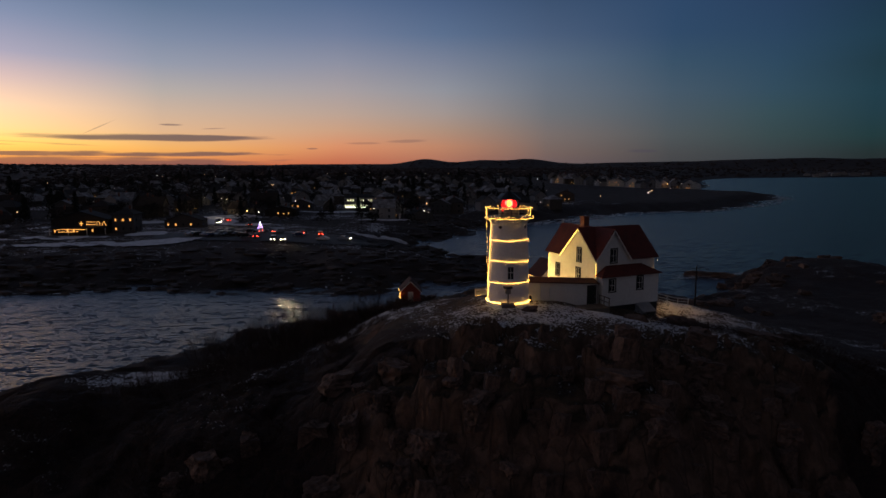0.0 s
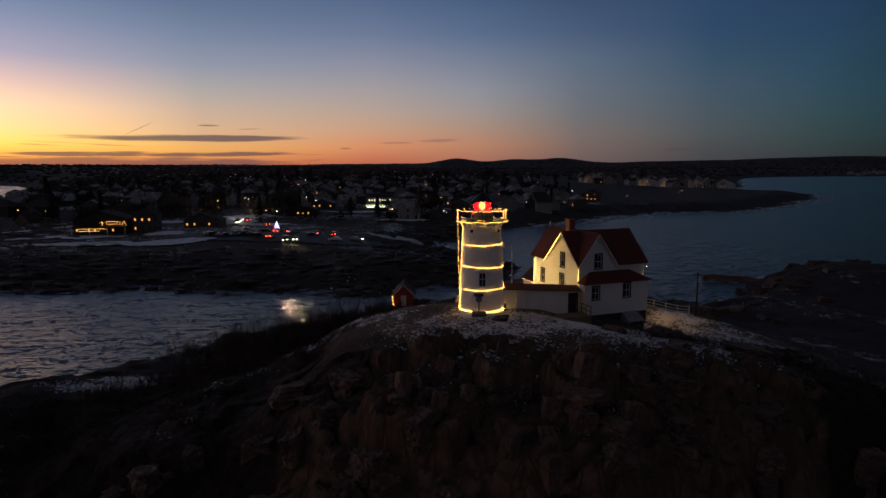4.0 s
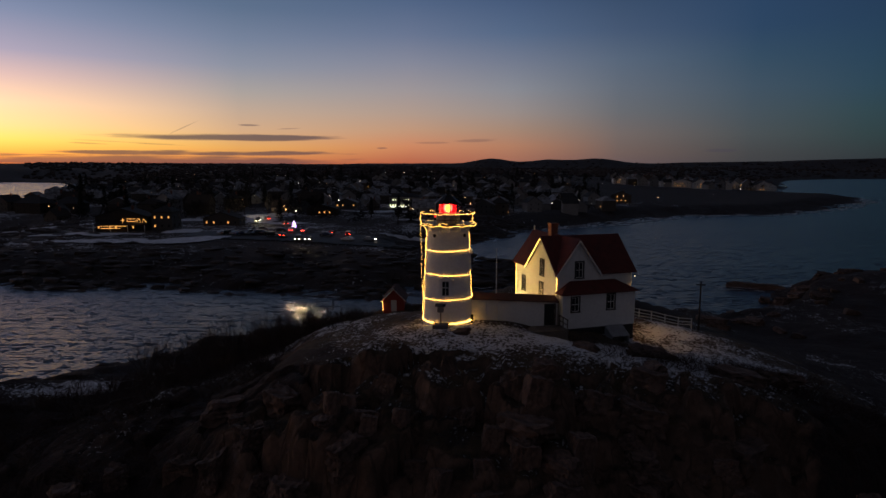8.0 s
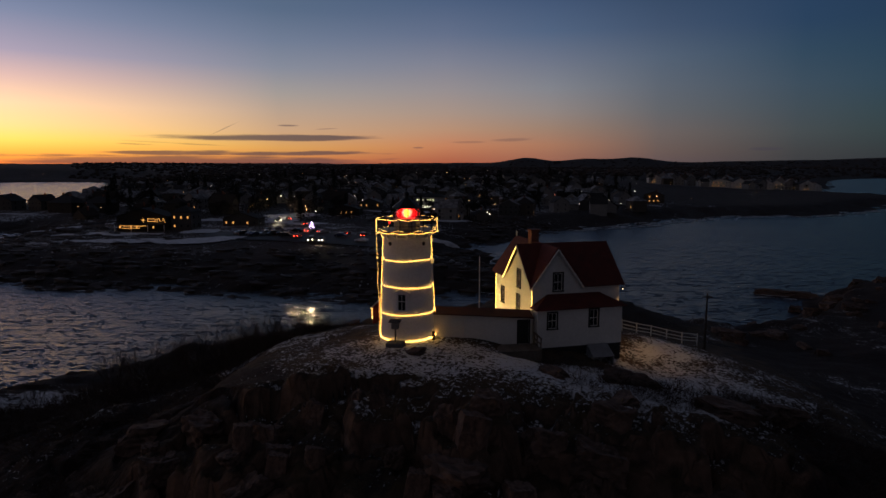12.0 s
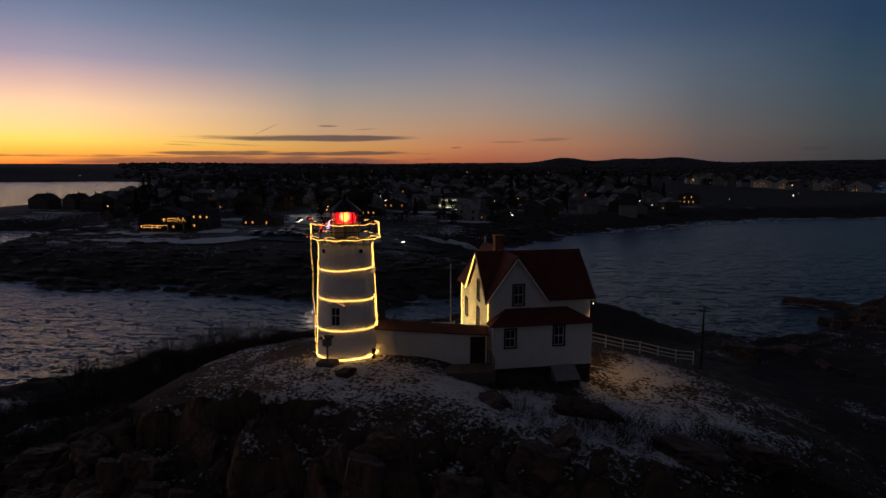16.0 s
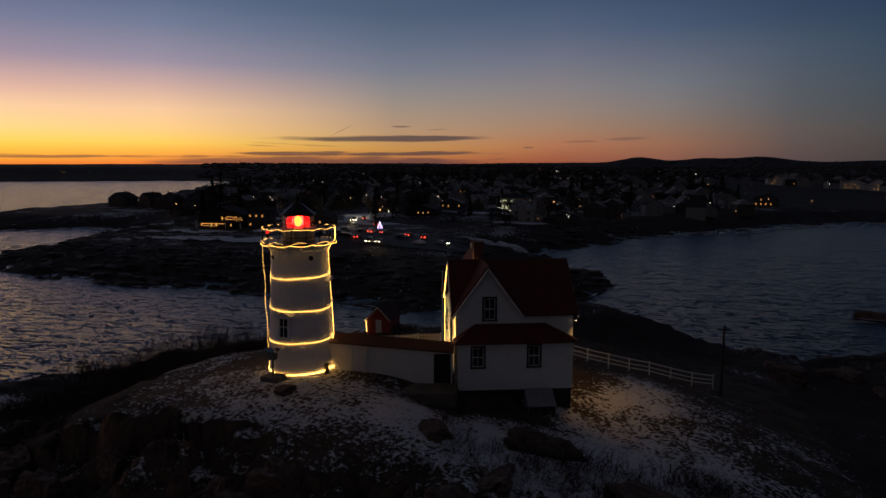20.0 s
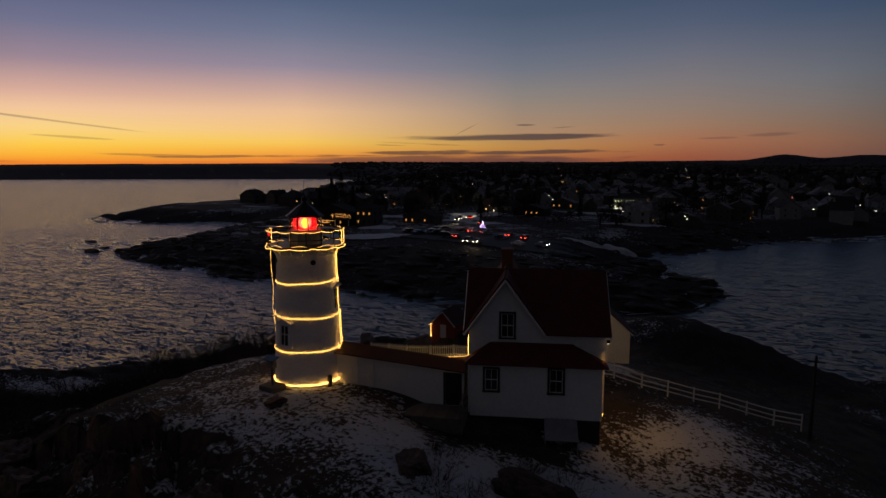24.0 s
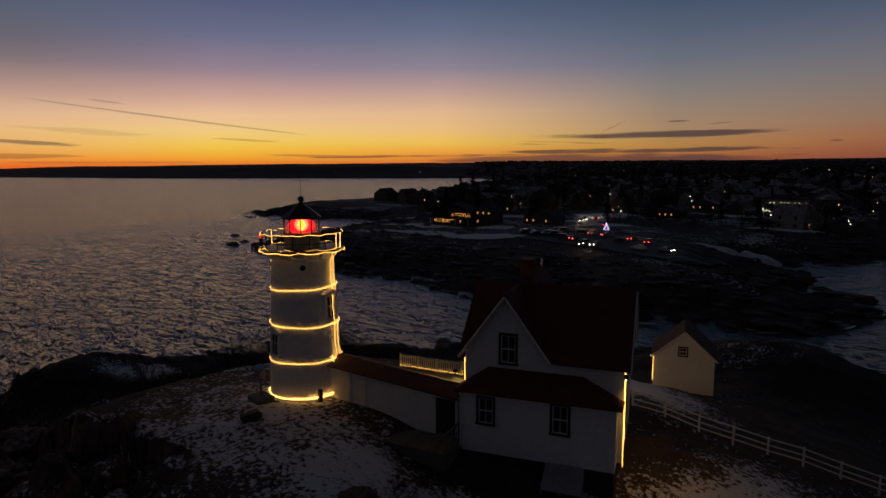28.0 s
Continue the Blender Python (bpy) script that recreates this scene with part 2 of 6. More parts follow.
def land_material(name, grass, soil, stone, snow_amount, scale=1.0, drift="", heath_shade=""):
    """Dead grass, bare stone on the steep sides and patches of thin snow on the flats."""
    m = mat(name, grass, 0.95)
    nt = m.node_tree
    N, L = nt.nodes.new, nt.links.new
    b = nt.nodes["Principled BSDF"]
    tc, geo = N("ShaderNodeTexCoord"), N("ShaderNodeNewGeometry")
    sp = N("ShaderNodeSeparateXYZ")
    L(geo.outputs["Normal"], sp.inputs[0])

    def noise_(s, d=6, rough=0.55):
        n = N("ShaderNodeTexNoise")
        n.inputs["Scale"].default_value, n.inputs["Detail"].default_value, n.inputs["Roughness"].default_value = s * scale, d, rough
        L(tc.outputs["Object"], n.inputs["Vector"])
        return n.outputs[0]

    def rng(v, a, b_, lo=0.0, hi=1.0):
        n = N("ShaderNodeMapRange")
        n.inputs[1].default_value, n.inputs[2].default_value, n.inputs[3].default_value, n.inputs[4].default_value = a, b_, lo, hi
        L(v, n.inputs[0])
        return n.outputs[0]

    def mix(f, a, c):
        n = N("ShaderNodeMix")
        n.data_type = "RGBA"
        L(f, n.inputs[0])
        for s, v in ((6, a), (7, c)):
            if isinstance(v, tuple):
                n.inputs[s].default_value = (*v, 1)
            else:
                L(v, n.inputs[s])
        return n.outputs[2]

    def op(kind, a, c):
        n = N("ShaderNodeMath")
        n.operation = kind
        for i, v in enumerate((a, c)):
            if isinstance(v, (int, float)):
                n.inputs[i].default_value = v
            else:
                L(v, n.inputs[i])
        return n.outputs[0]

    big, mid, fine = noise_(0.09), noise_(0.55), noise_(3.4, 8, 0.68)
    ground_ = mix(rng(op("ADD", op("MULTIPLY", mid, 0.6), op("MULTIPLY", fine, 0.4)), 0.43, 0.57), grass, soil)
    rock_ = mix(rng(noise_(0.9, 8, 0.65), 0.35, 0.65), stone, tuple(c * 0.4 for c in stone))
    mp = N("ShaderNodeMapping")
    mp.inputs["Scale"].default_value = (1.0, 1.0, 0.3)
    L(tc.outputs["Object"], mp.inputs[0])
    wrinkle = N("ShaderNodeTexNoise")
    wrinkle.inputs["Scale"].default_value = 0.8 * scale
    L(mp.outputs[0], wrinkle.inputs["Vector"])
    vm = N("ShaderNodeMix")
    vm.data_type = "VECTOR"
    vm.inputs[0].default_value = 0.6
    L(mp.outputs[0], vm.inputs[4])
    L(wrinkle.outputs["Color"], vm.inputs[5])
    cracks = None
    for sc_ in (0.55, 1.4):
        vo = N("ShaderNodeTexVoronoi")
        vo.feature = "DISTANCE_TO_EDGE"
        vo.inputs["Scale"].default_value = sc_ * scale
        L(vm.outputs[1], vo.inputs["Vector"])
        c_ = rng(vo.outputs["Distance"], 0.0, 0.06)
        cracks = c_ if cracks is None else op("MULTIPLY", cracks, c_)
    rock_ = mix(cracks, tuple(c * 0.5 for c in stone), rock_)
    steep = rng(sp.outputs[2], 0.86, 0.7)
    base = mix(rng(sp.outputs[2], 0.72, 0.86), rock_, ground_)
    if heath_shade:
        hn = N("ShaderNodeAttribute")
        hn.attribute_name = heath_shade
        brush = mix(rng(noise_(2.2, 8, 0.7), 0.42, 0.62), (0.007, 0.0032, 0.003), (0.024, 0.0095, 0.007))
        cover = rng(op("ADD", hn.outputs["Fac"], op("MULTIPLY", noise_(0.35, 6, 0.6), 0.9)), 0.72, 0.95)
        base = mix(cover, base, brush)
    flatness = rng(sp.outputs[2], 0.84, 0.94)
    s = op("ADD", op("MULTIPLY", big, 0.75), op("MULTIPLY", fine, 1.05))
    s = op("ADD", s, op("MULTIPLY", mid, 0.45))
    if drift:
        at = N("ShaderNodeAttribute")
        at.attribute_name = drift
        s = op("ADD", s, at.outputs["Fac"])
    snow = op("MULTIPLY", rng(s, snow_amount, snow_amount + 0.09), flatness)
    L(mix(op("MULTIPLY", snow, 0.85), base, (0.72, 0.74, 0.78)), b.inputs["Base Color"])
    bp = N("ShaderNodeBump")
    bp.inputs["Strength"].default_value, bp.inputs["Distance"].default_value = 0.7, 0.25 / scale
    L(op("ADD", op("ADD", fine, op("MULTIPLY", mid, 1.5)), op("MULTIPLY", op("MULTIPLY", cracks, steep), 0.9)), bp.inputs["Height"])
    L(bp.outputs[0], b.inputs["Normal"])
    return m


ISLAND_MAT = land_material("island_turf_and_snow", (0.06, 0.038, 0.019), (0.011, 0.0075, 0.0055), (0.165, 0.1, 0.07), 1.30, drift="snow_drift", heath_shade="heath_shade")
MAIN_MAT = land_material("mainland_scrub", (0.03, 0.02, 0.017), (0.016, 0.011, 0.0095), (0.06, 0.043, 0.037), 1.31, 0.28, drift="snow_drift")


def water_material():
    """Sea water; the waves are in the mesh, the ripples that are too small for it in the roughness and a fine bump."""
    m = mat("dusk_sea", (0.04, 0.043, 0.058), 0.22)
    nt = m.node_tree
    N, L = nt.nodes.new, nt.links.new
    b = nt.nodes["Principled BSDF"]
    b.inputs["IOR"].default_value = 1.33
    b.inputs["Specular IOR Level"].default_value = 0.45
    b.inputs["Specular Tint"].default_value = (0.84, 0.87, 1.0, 1)
    tc = N("ShaderNodeTexCoord")
    mp = N("ShaderNodeMapping")
    mp.inputs["Rotation"].default_value = (0, 0, radians(-25))
    mp.inputs["Scale"].default_value = (0.38, 1.0, 1.0)
    L(tc.outputs["Object"], mp.inputs[0])
    geo = N("ShaderNodeNewGeometry")
    total = geo.outputs["Normal"]
    for s, a in ((0.5, 0.5), (1.5, 1.0), (3.6, 1.3)):
        n = N("ShaderNodeTexNoise")
        n.inputs["Scale"].default_value, n.inputs["Detail"].default_value = s, 2
        L(mp.outputs[0], n.inputs["Vector"])
        c = N("ShaderNodeVectorMath")
        c.operation = "SUBTRACT"
        L(n.outputs["Color"], c.inputs[0])
        c.inputs[1].default_value = (0.5, 0.5, 0.5)
        k = N("ShaderNodeVectorMath")
        k.operation = "MULTIPLY_ADD"
        L(c.outputs[0], k.inputs[0])
        k.inputs[1].default_value = (a, a, 0.0)
        L(total, k.inputs[2])
        total = k.outputs[0]
    for s, k_ in ((0.085, 0.17), (0.19, 0.2)):
        w = N("ShaderNodeTexWave")
        w.bands_direction = "Y"
        w.inputs["Scale"].default_value, w.inputs["Distortion"].default_value = s, 11.0
        w.inputs["Detail"].default_value, w.inputs["Detail Scale"].default_value = 3.0, 2.2
        L(mp.outputs[0], w.inputs["Vector"])
        c = N("ShaderNodeMath")
        c.operation = "SUBTRACT"
        L(w.outputs["Fac"], c.inputs[0])
        c.inputs[1].default_value = 0.5
        cv = N("ShaderNodeCombineXYZ")
        for i in range(2):
            L(c.outputs[0], cv.inputs[i])
        k = N("ShaderNodeVectorMath")
        k.operation = "MULTIPLY_ADD"
        L(cv.outputs[0], k.inputs[0])
        k.inputs[1].default_value = (-0.42 * k_, 0.91 * k_, 0.0)
        L(total, k.inputs[2])
        total = k.outputs[0]
    nn = N("ShaderNodeVectorMath")
    nn.operation = "NORMALIZE"
    L(total, nn.inputs[0])
    L(nn.outputs[0], b.inputs["Normal"])
    return m


SEA = water_material()


# ---- building helpers ----
def part(name, bm, material, parent, label="", smooth=False):
    """One mesh object under a thing or a part."""
    me = bpy.data.meshes.new(name)
    bm.normal_update()
    bm.to_mesh(me)
    bm.free()
    if smooth:
        me.polygons.foreach_set("use_smooth", [True] * len(me.polygons))
    me.materials.append(material)
    ob = new(name, me)
    if parent is not None:
        ob.parent = parent
    if label:
        tagged(ob, label=label)
    return ob


def thing(name, m, label, category, group="", kind=""):
    ob = new(name)
    ob.empty_display_size = 0.3
    ob.matrix_world = m
    return tagged(ob, label, category, group, kind)


def box(bm, x0, x1, y0, y1, z0, z1, bevel=0.0):
    r = bmesh.ops.create_cube(bm, size=1, matrix=Matrix.Translation(((x0 + x1) / 2, (y0 + y1) / 2, (z0 + z1) / 2)) @ Matrix.Diagonal((x1 - x0, y1 - y0, z1 - z0, 1)))
    if bevel:
        es = list({e for v in r["verts"] for e in v.link_edges})
        bmesh.ops.bevel(bm, geom=es, offset=bevel, segments=1, affect="EDGES")
    return bm


def boxed(*a, **k):
    return box(bmesh.new(), *a, **k)


def lathe(profile, n=32, cx=0.0, cy=0.0):
    """A turned solid from (radius, height) pairs."""
    bm = bmesh.new()
    rings = []
    for r, z in profile:
        rings.append([bm.verts.new((cx + r * math.cos(2 * math.pi * i / n), cy + r * math.sin(2 * math.pi * i / n), z)) for i in range(n)])
    for a, b in zip(rings, rings[1:]):
        for i in range(n):
            bm.faces.new((a[i], a[(i + 1) % n], b[(i + 1) % n], b[i]))
    bm.faces.new(list(reversed(rings[0])))
    bm.faces.new(rings[-1])
    return bm


def tube(points, r, n=6, bm=None):
    """A round bar along points."""
    bm = bm or bmesh.new()
    pts = [Vector(p) for p in points]
    prev = None
    for i, p in enumerate(pts):
        d = (pts[min(i + 1, len(pts) - 1)] - pts[max(i - 1, 0)]).normalized()
        a = d.cross(Vector((0, 0, 1)) if abs(d.z) < 0.9 else Vector((1, 0, 0))).normalized()
        b = d.cross(a)
        ring = [bm.verts.new(p + r * (math.cos(2 * math.pi * k / n) * a + math.sin(2 * math.pi * k / n) * b)) for k in range(n)]
        if prev:
            for k in range(n):
                bm.faces.new((prev[k], prev[(k + 1) % n], ring[(k + 1) % n], ring[k]))
        else:
            bm.faces.new(ring)
        prev = ring
    bm.faces.new(list(reversed(prev)))
    return bm


def slab(points, thick, up=True):
    """A flat polygon in space, thickened along its normal."""
    bm = bmesh.new()
    vs = [bm.verts.new(p) for p in points]
    f = bm.faces.new(vs)
    f.normal_update()
    n = f.normal.copy()
    if up and n.z < 0:
        n = -n
    r = bmesh.ops.extrude_face_region(bm, geom=[f])
    bmesh.ops.translate(bm, verts=[v for v in r["geom"] if isinstance(v, bmesh.types.BMVert)], vec=n * thick)
    bmesh.ops.recalc_face_normals(bm, faces=bm.faces)
    return bm


def pierced(outline, holes, thick, place):
    """A wall from a 2D outline with rectangular openings; place(a, b, d) maps along, height and depth to space."""
    bm = bmesh.new()
    loops = [outline] + [[(a0, b0), (a1, b0), (a1, b1), (a0, b1)] for a0, a1, b0, b1 in holes]
    es = []
    for lp in loops:
        vs = [bm.verts.new((a, b, 0)) for a, b in lp]
        es += [bm.edges.new((vs[i], vs[(i + 1) % len(vs)])) for i in range(len(vs))]
    bmesh.ops.triangle_fill(bm, use_beauty=True, use_dissolve=False, edges=es, normal=(0, 0, 1))
    r = bmesh.ops.extrude_face_region(bm, geom=list(bm.faces))
    bmesh.ops.translate(bm, verts=[v for v in r["geom"] if isinstance(v, bmesh.types.BMVert)], vec=(0, 0, thick))
    for v in bm.verts:
        v.co = place(*v.co)
    bmesh.ops.recalc_face_normals(bm, faces=bm.faces)
    return bm


def bars(place, rects):
    """Flat bars joined in one mesh: (a0, a1, b0, b1, d0, d1) each, mapped by place."""
    bm = bmesh.new()
    for a0, a1, b0, b1, d0, d1 in rects:
        tmp = [bm.verts.new(place(a, b, d)) for d in (d0, d1) for a, b in ((a0, b0), (a1, b0), (a1, b1), (a0, b1))]
        for q in ((0, 1, 2, 3), (4, 5, 6, 7), (0, 1, 5, 4), (1, 2, 6, 5), (2, 3, 7, 6), (3, 0, 4, 7)):
            bm.faces.new([tmp[i] for i in q])
    bmesh.ops.recalc_face_normals(bm, faces=bm.faces)
    return bm


def window(parent, place, a0, a1, b0, b1, frame_mat, glow=None, hood=False):
    """A sash window in an opening: casing, sill, sash bars and a pane. Depth 0 is the wall's face; minus is outwards."""
    w = part("window", bars(place, [(a0 - 0.13, a0, b0 - 0.05, b1 + 0.13, -0.05, 0.06), (a1, a1 + 0.13, b0 - 0.05, b1 + 0.13, -0.05, 0.06), (a0, a1, b1, b1 + 0.13, -0.05, 0.06)]), frame_mat, parent)
    part("sill", bars(place, [(a0 - 0.16, a1 + 0.16, b0 - 0.1, b0, -0.1, 0.06)]), frame_mat, w)
    am, bmid = (a0 + a1) / 2, (b0 + b1) / 2
    part("sash", bars(place, [(a0, a0 + 0.05, b0, b1, 0.02, 0.07), (a1 - 0.05, a1, b0, b1, 0.02, 0.07), (a0 + 0.05, a1 - 0.05, b0, b0 + 0.05, 0.02, 0.07), (a0 + 0.05, a1 - 0.05, b1 - 0.05, b1, 0.02, 0.07),
                              (a0 + 0.05, a1 - 0.05, bmid - 0.03, bmid + 0.03, 0.015, 0.06), (am - 0.015, am + 0.015, b0 + 0.05, bmid - 0.03, 0.025, 0.06), (am - 0.015, am + 0.015, bmid + 0.03, b1 - 0.05, 0.025, 0.06)]), TRIM_WHITE, w)
    part("pane", bars(place, [(a0 + 0.03, a1 - 0.03, b0 + 0.03, b1 - 0.03, 0.08, 0.09)]), glow or GLASS, w)
    return w


# ---- land and sea ----
def lattice(ix, iy, seed):
    v = np.sin(ix * 127.1 + iy * 311.7 + seed * 74.7) * 43758.5453
    return v - np.floor(v)


def soft_noise(x, y, seed=0):
    ix, iy = np.floor(x), np.floor(y)
    fx, fy = x - ix, y - iy
    fx, fy = fx * fx * (3 - 2 * fx), fy * fy * (3 - 2 * fy)
    a, b, c, d = (lattice(ix + i, iy + j, seed) for j in (0, 1) for i in (0, 1))
    return (a * (1 - fx) + b * fx) * (1 - fy) + (c * (1 - fx) + d * fx) * fy - 0.5


def rough_noise(x, y, octaves=4, seed=0):
    return sum(soft_noise(x * 2 ** k, y * 2 ** k, seed + k) / 2 ** k for k in range(octaves))


def blocks(x, y, seed=0):
    """Jointed rock: one height for each irregular cell, and the distance to its seam."""
    ix, iy = np.floor(x), np.floor(y)
    best, second, val = np.full(x.shape, 9.0), np.full(x.shape, 9.0), np.zeros(x.shape)
    for i in (-1, 0, 1):
        for j in (-1, 0, 1):
            px, py = ix + i + lattice(ix + i, iy + j, seed), iy + j + lattice(ix + i, iy + j, seed + 5)
            d = np.hypot(px - x, py - y)
            nearer = d < best
            second = np.where(nearer, best, np.minimum(second, d))
            val = np.where(nearer, lattice(ix + i, iy + j, seed + 9), val)
            best = np.minimum(best, d)
    return val, second - best


def inside_distance(x, y, poly):
    """Distance to a closed outline, positive inside."""
    d = np.full(x.shape, 1e9)
    inside = np.zeros(x.shape, bool)
    n = len(poly)
    for i in range(n):
        (x0, y0), (x1, y1) = poly[i], poly[(i + 1) % n]
        ex, ey = x1 - x0, y1 - y0
        t = np.clip(((x - x0) * ex + (y - y0) * ey) / (ex * ex + ey * ey), 0, 1)
        d = np.minimum(d, np.hypot(x - x0 - t * ex, y - y0 - t * ey))
        cross = (y0 > y) != (y1 > y)
        inside ^= cross & (x < ex * (y - y0) / (ey if ey else 1e-9) + x0)
    return np.where(inside, d, -d)


def smooth01(v):
    v = np.clip(v, 0, 1)
    return v * v * (3 - 2 * v)


ISLE = [(-50, 50), (-59, 68), (-47, 86), (-34, 99), (-20, 112), (-4, 119), (8, 130), (26, 131), (38, 126), (50, 130), (60, 134), (66, 143), (72, 154), (80, 165), (97, 171), (114, 163), (112, 130), (98, 100), (84, 80), (70, 60), (52, 46), (34, 40), (18, 33), (0, 34), (-14, 38), (-30, 44)]


def heath_and_shade(x, y):
    """Dark low brush that covers the west and east flanks; the south cliff stays bare stone, with shade painted at its
    foot.
    """
    west = smooth01((-8 + 10 * np.exp(-((y - 57.5) / 5) ** 2) - x + 6 * rough_noise(x / 9, y / 9, 3, 70)) / 7)
    east = smooth01((x - 33 + 5 * rough_noise(x / 7, y / 7, 3, 71)) / 5) * smooth01((64 - y + 6 * rough_noise(x / 8, y / 8, 3, 72)) / 6)
    east = np.maximum(east, smooth01((x - 43 + 5 * rough_noise(x / 7, y / 7, 3, 74)) / 5))
    east = np.maximum(east, smooth01(1.9 * np.exp(-((x - 29) / 16) ** 2 - ((y - 119) / 12) ** 2) - 0.4))
    # The cliff foot borrows the brush colour as painted shade.
    foot = smooth01((44 - y + 6 * rough_noise(x / 6, y / 6, 3, 73)) / 6) * 0.7
    return np.clip(np.maximum(np.maximum(west, east), foot), 0, 1)


def isle_height(x, y):
    sy = np.where(y > 64, 36.0, 26.0)
    r = ((x - 13) / 34) ** 2 + ((y - 64) / sy) ** 2
    top = 5.5 + 10.5 * np.exp(-r ** 1.5)
    top = top - 2.3 * np.exp(-((x - 27) / 9) ** 2 - ((y - 69) / 9) ** 2) - 3.9 * np.exp(-((x + 6) / 13) ** 2 - ((y - 95) / 12) ** 2) + 3.2 * np.exp(-((x - 94) / 16) ** 2 - ((y - 143) / 17) ** 2) - 1.6 * np.exp(-((x - 52) / 8) ** 2 - ((y - 112) / 12) ** 2) + 4.6 * np.exp(-((x - 22) / 14) ** 2 - ((y - 119) / 9) ** 2)
    top = top + 3.0 * np.exp(-((x + 5) / 5) ** 2 - ((y - 106) / 5) ** 2)
    top = top - 2.3 * np.exp(-((x + 22) / 13) ** 2 - ((y - 76) / 12) ** 2)
    top = top - 2.4 * smooth01((-2 - x) / 8) * np.exp(-((x + 11) / 9) ** 2 - ((y - 62) / 10) ** 2)
    top = top - 1.0 * np.exp(-((x - 7.5) / 8) ** 2 - ((y - 79.5) / 6) ** 2)
    top = top - 1.0 * np.exp(-((x - 17.6) / 3.2) ** 2 - ((y - 66.6) / 2.4) ** 2)
    top = top + 2.3 * np.exp(-((x + 48) / 9) ** 2 - ((y - 62) / 10) ** 2)
    d = inside_distance(x, y, ISLE) + 3.5 * rough_noise(x / 11, y / 11, 3, 3)
    width = 15 - 6 * smooth01((y - 70) / 25)
    edge = smooth01(d / width)
    b1, s1 = blocks(x / 4.2, y / 3.2, 2)
    b2, s2 = blocks(x / 1.7 + 0.15 * y, y / 1.4, 7)
    rocky = smooth01(1.25 - d / (width * 1.15)) * smooth01((d + 3) / 5)
    rocky = np.maximum(rocky, 0.8 * smooth01((57.5 + 2.5 * rough_noise(x / 5, y / 5, 2, 8) - y) / 4))
    rocky = np.maximum(rocky, 0.75 * smooth01((-4.5 - x + 3 * rough_noise(x / 4, y / 4, 2, 15)) / 4) * smooth01((67 - y) / 6))
    rocky = rocky * (1 - 0.55 * heath_and_shade(x, y))
    crack = -0.9 * np.exp(-(s1 / 0.07) ** 2) - 0.35 * np.exp(-(s2 / 0.09) ** 2)
    h = top * edge - 4 * smooth01(-d / 8) + rocky * ((b1 - 0.55) * 3.4 + (b2 - 0.5) * 1.3 + crack)
    yard = np.exp(-(((x - 14) / 13) ** 2 + ((y - 70) / 9) ** 2) ** 2)
    return h + (0.6 * rough_noise(x / 7, y / 7, 3, 1) + 0.2 * rough_noise(x / 1.1, y / 1.1, 2, 4)) * (1 - 0.8 * yard)


def sheet(name, xs, ys, fn, material):
    gx, gy = np.meshgrid(xs, ys)
    gz = fn(gx, gy)
    nx, ny = len(xs), len(ys)
    co = np.stack([gx, gy, gz], -1).reshape(-1, 3)
    i = np.arange((ny - 1) * (nx - 1))
    a = (i // (nx - 1)) * nx + i % (nx - 1)
    quads = np.stack([a, a + 1, a + nx + 1, a + nx], 1)
    keep = co[quads][:, :, 2].max(1) > -3.5
    me = bpy.data.meshes.new(name)
    me.from_pydata(co.tolist(), [], quads[keep].tolist())
    me.polygons.foreach_set("use_smooth", [True] * len(me.polygons))
    me.materials.append(material)
    return new(name, me)


def steps(*spans):
    out = []
    for a, b, s in spans:
        out += list(np.arange(a, b, s))
    return np.array(out + [spans[-1][1]])


island = tagged(sheet("ground", steps((-66, -30, 0.8), (-30, 48, 0.33), (48, 124, 0.8)), steps((30, 60, 0.3), (60, 82, 0.42), (82, 180, 0.8)), isle_height, ISLAND_MAT), "rocky island top with dead grass, thin patchy snow and granite cliffs", "ground", kind="structure")


def drift(x, y):
    """How much snow has stayed: the turf round the tower and the slope east of the house keep most."""
    g = lambda cx, cy, rx, ry: np.exp(-(((x - cx) / rx) ** 2 + ((y - cy) / ry) ** 2) ** 1.5)
    return 0.235 * g(11, 58, 14, 8) + 0.21 * g(34, 72, 11, 12) + 0.2 * g(28, 61.5, 7, 5) + 0.2 * g(-37, 67.5, 6, 2.0) + 0.31 * g(-32, 71.5, 6, 2.6) + 0.33 * g(-27, 75.5, 4.5, 2.6) + 0.24 * g(-8.5, 71.5, 6, 2.4) + 0.12 * g(0, 65, 9, 7) + 0.07 * g(29, 77, 6, 6) + 0.1 * g(-4, 78, 7, 10) + 0.2 * g(16, 88, 16, 7) + 0.15 * g(16, 93, 8, 7) + 0.2 * g(22, 63, 10, 6) - 0.5 * g(20.5, 68.2, 4.5, 1.6)


co_ = np.empty(len(island.data.vertices) * 3)
island.data.vertices.foreach_get("co", co_)
island.data.attributes.new("heath_shade", "FLOAT", "POINT").data.foreach_set("value", heath_and_shade(co_[0::3], co_[1::3]).astype(np.float32))
island.data.attributes.new("snow_drift", "FLOAT", "POINT").data.foreach_set("value", drift(co_[0::3], co_[1::3]).astype(np.float32))


def isle_z(x, y):
    return float(isle_height(np.array([float(x)]), np.array([float(y)]))[0])


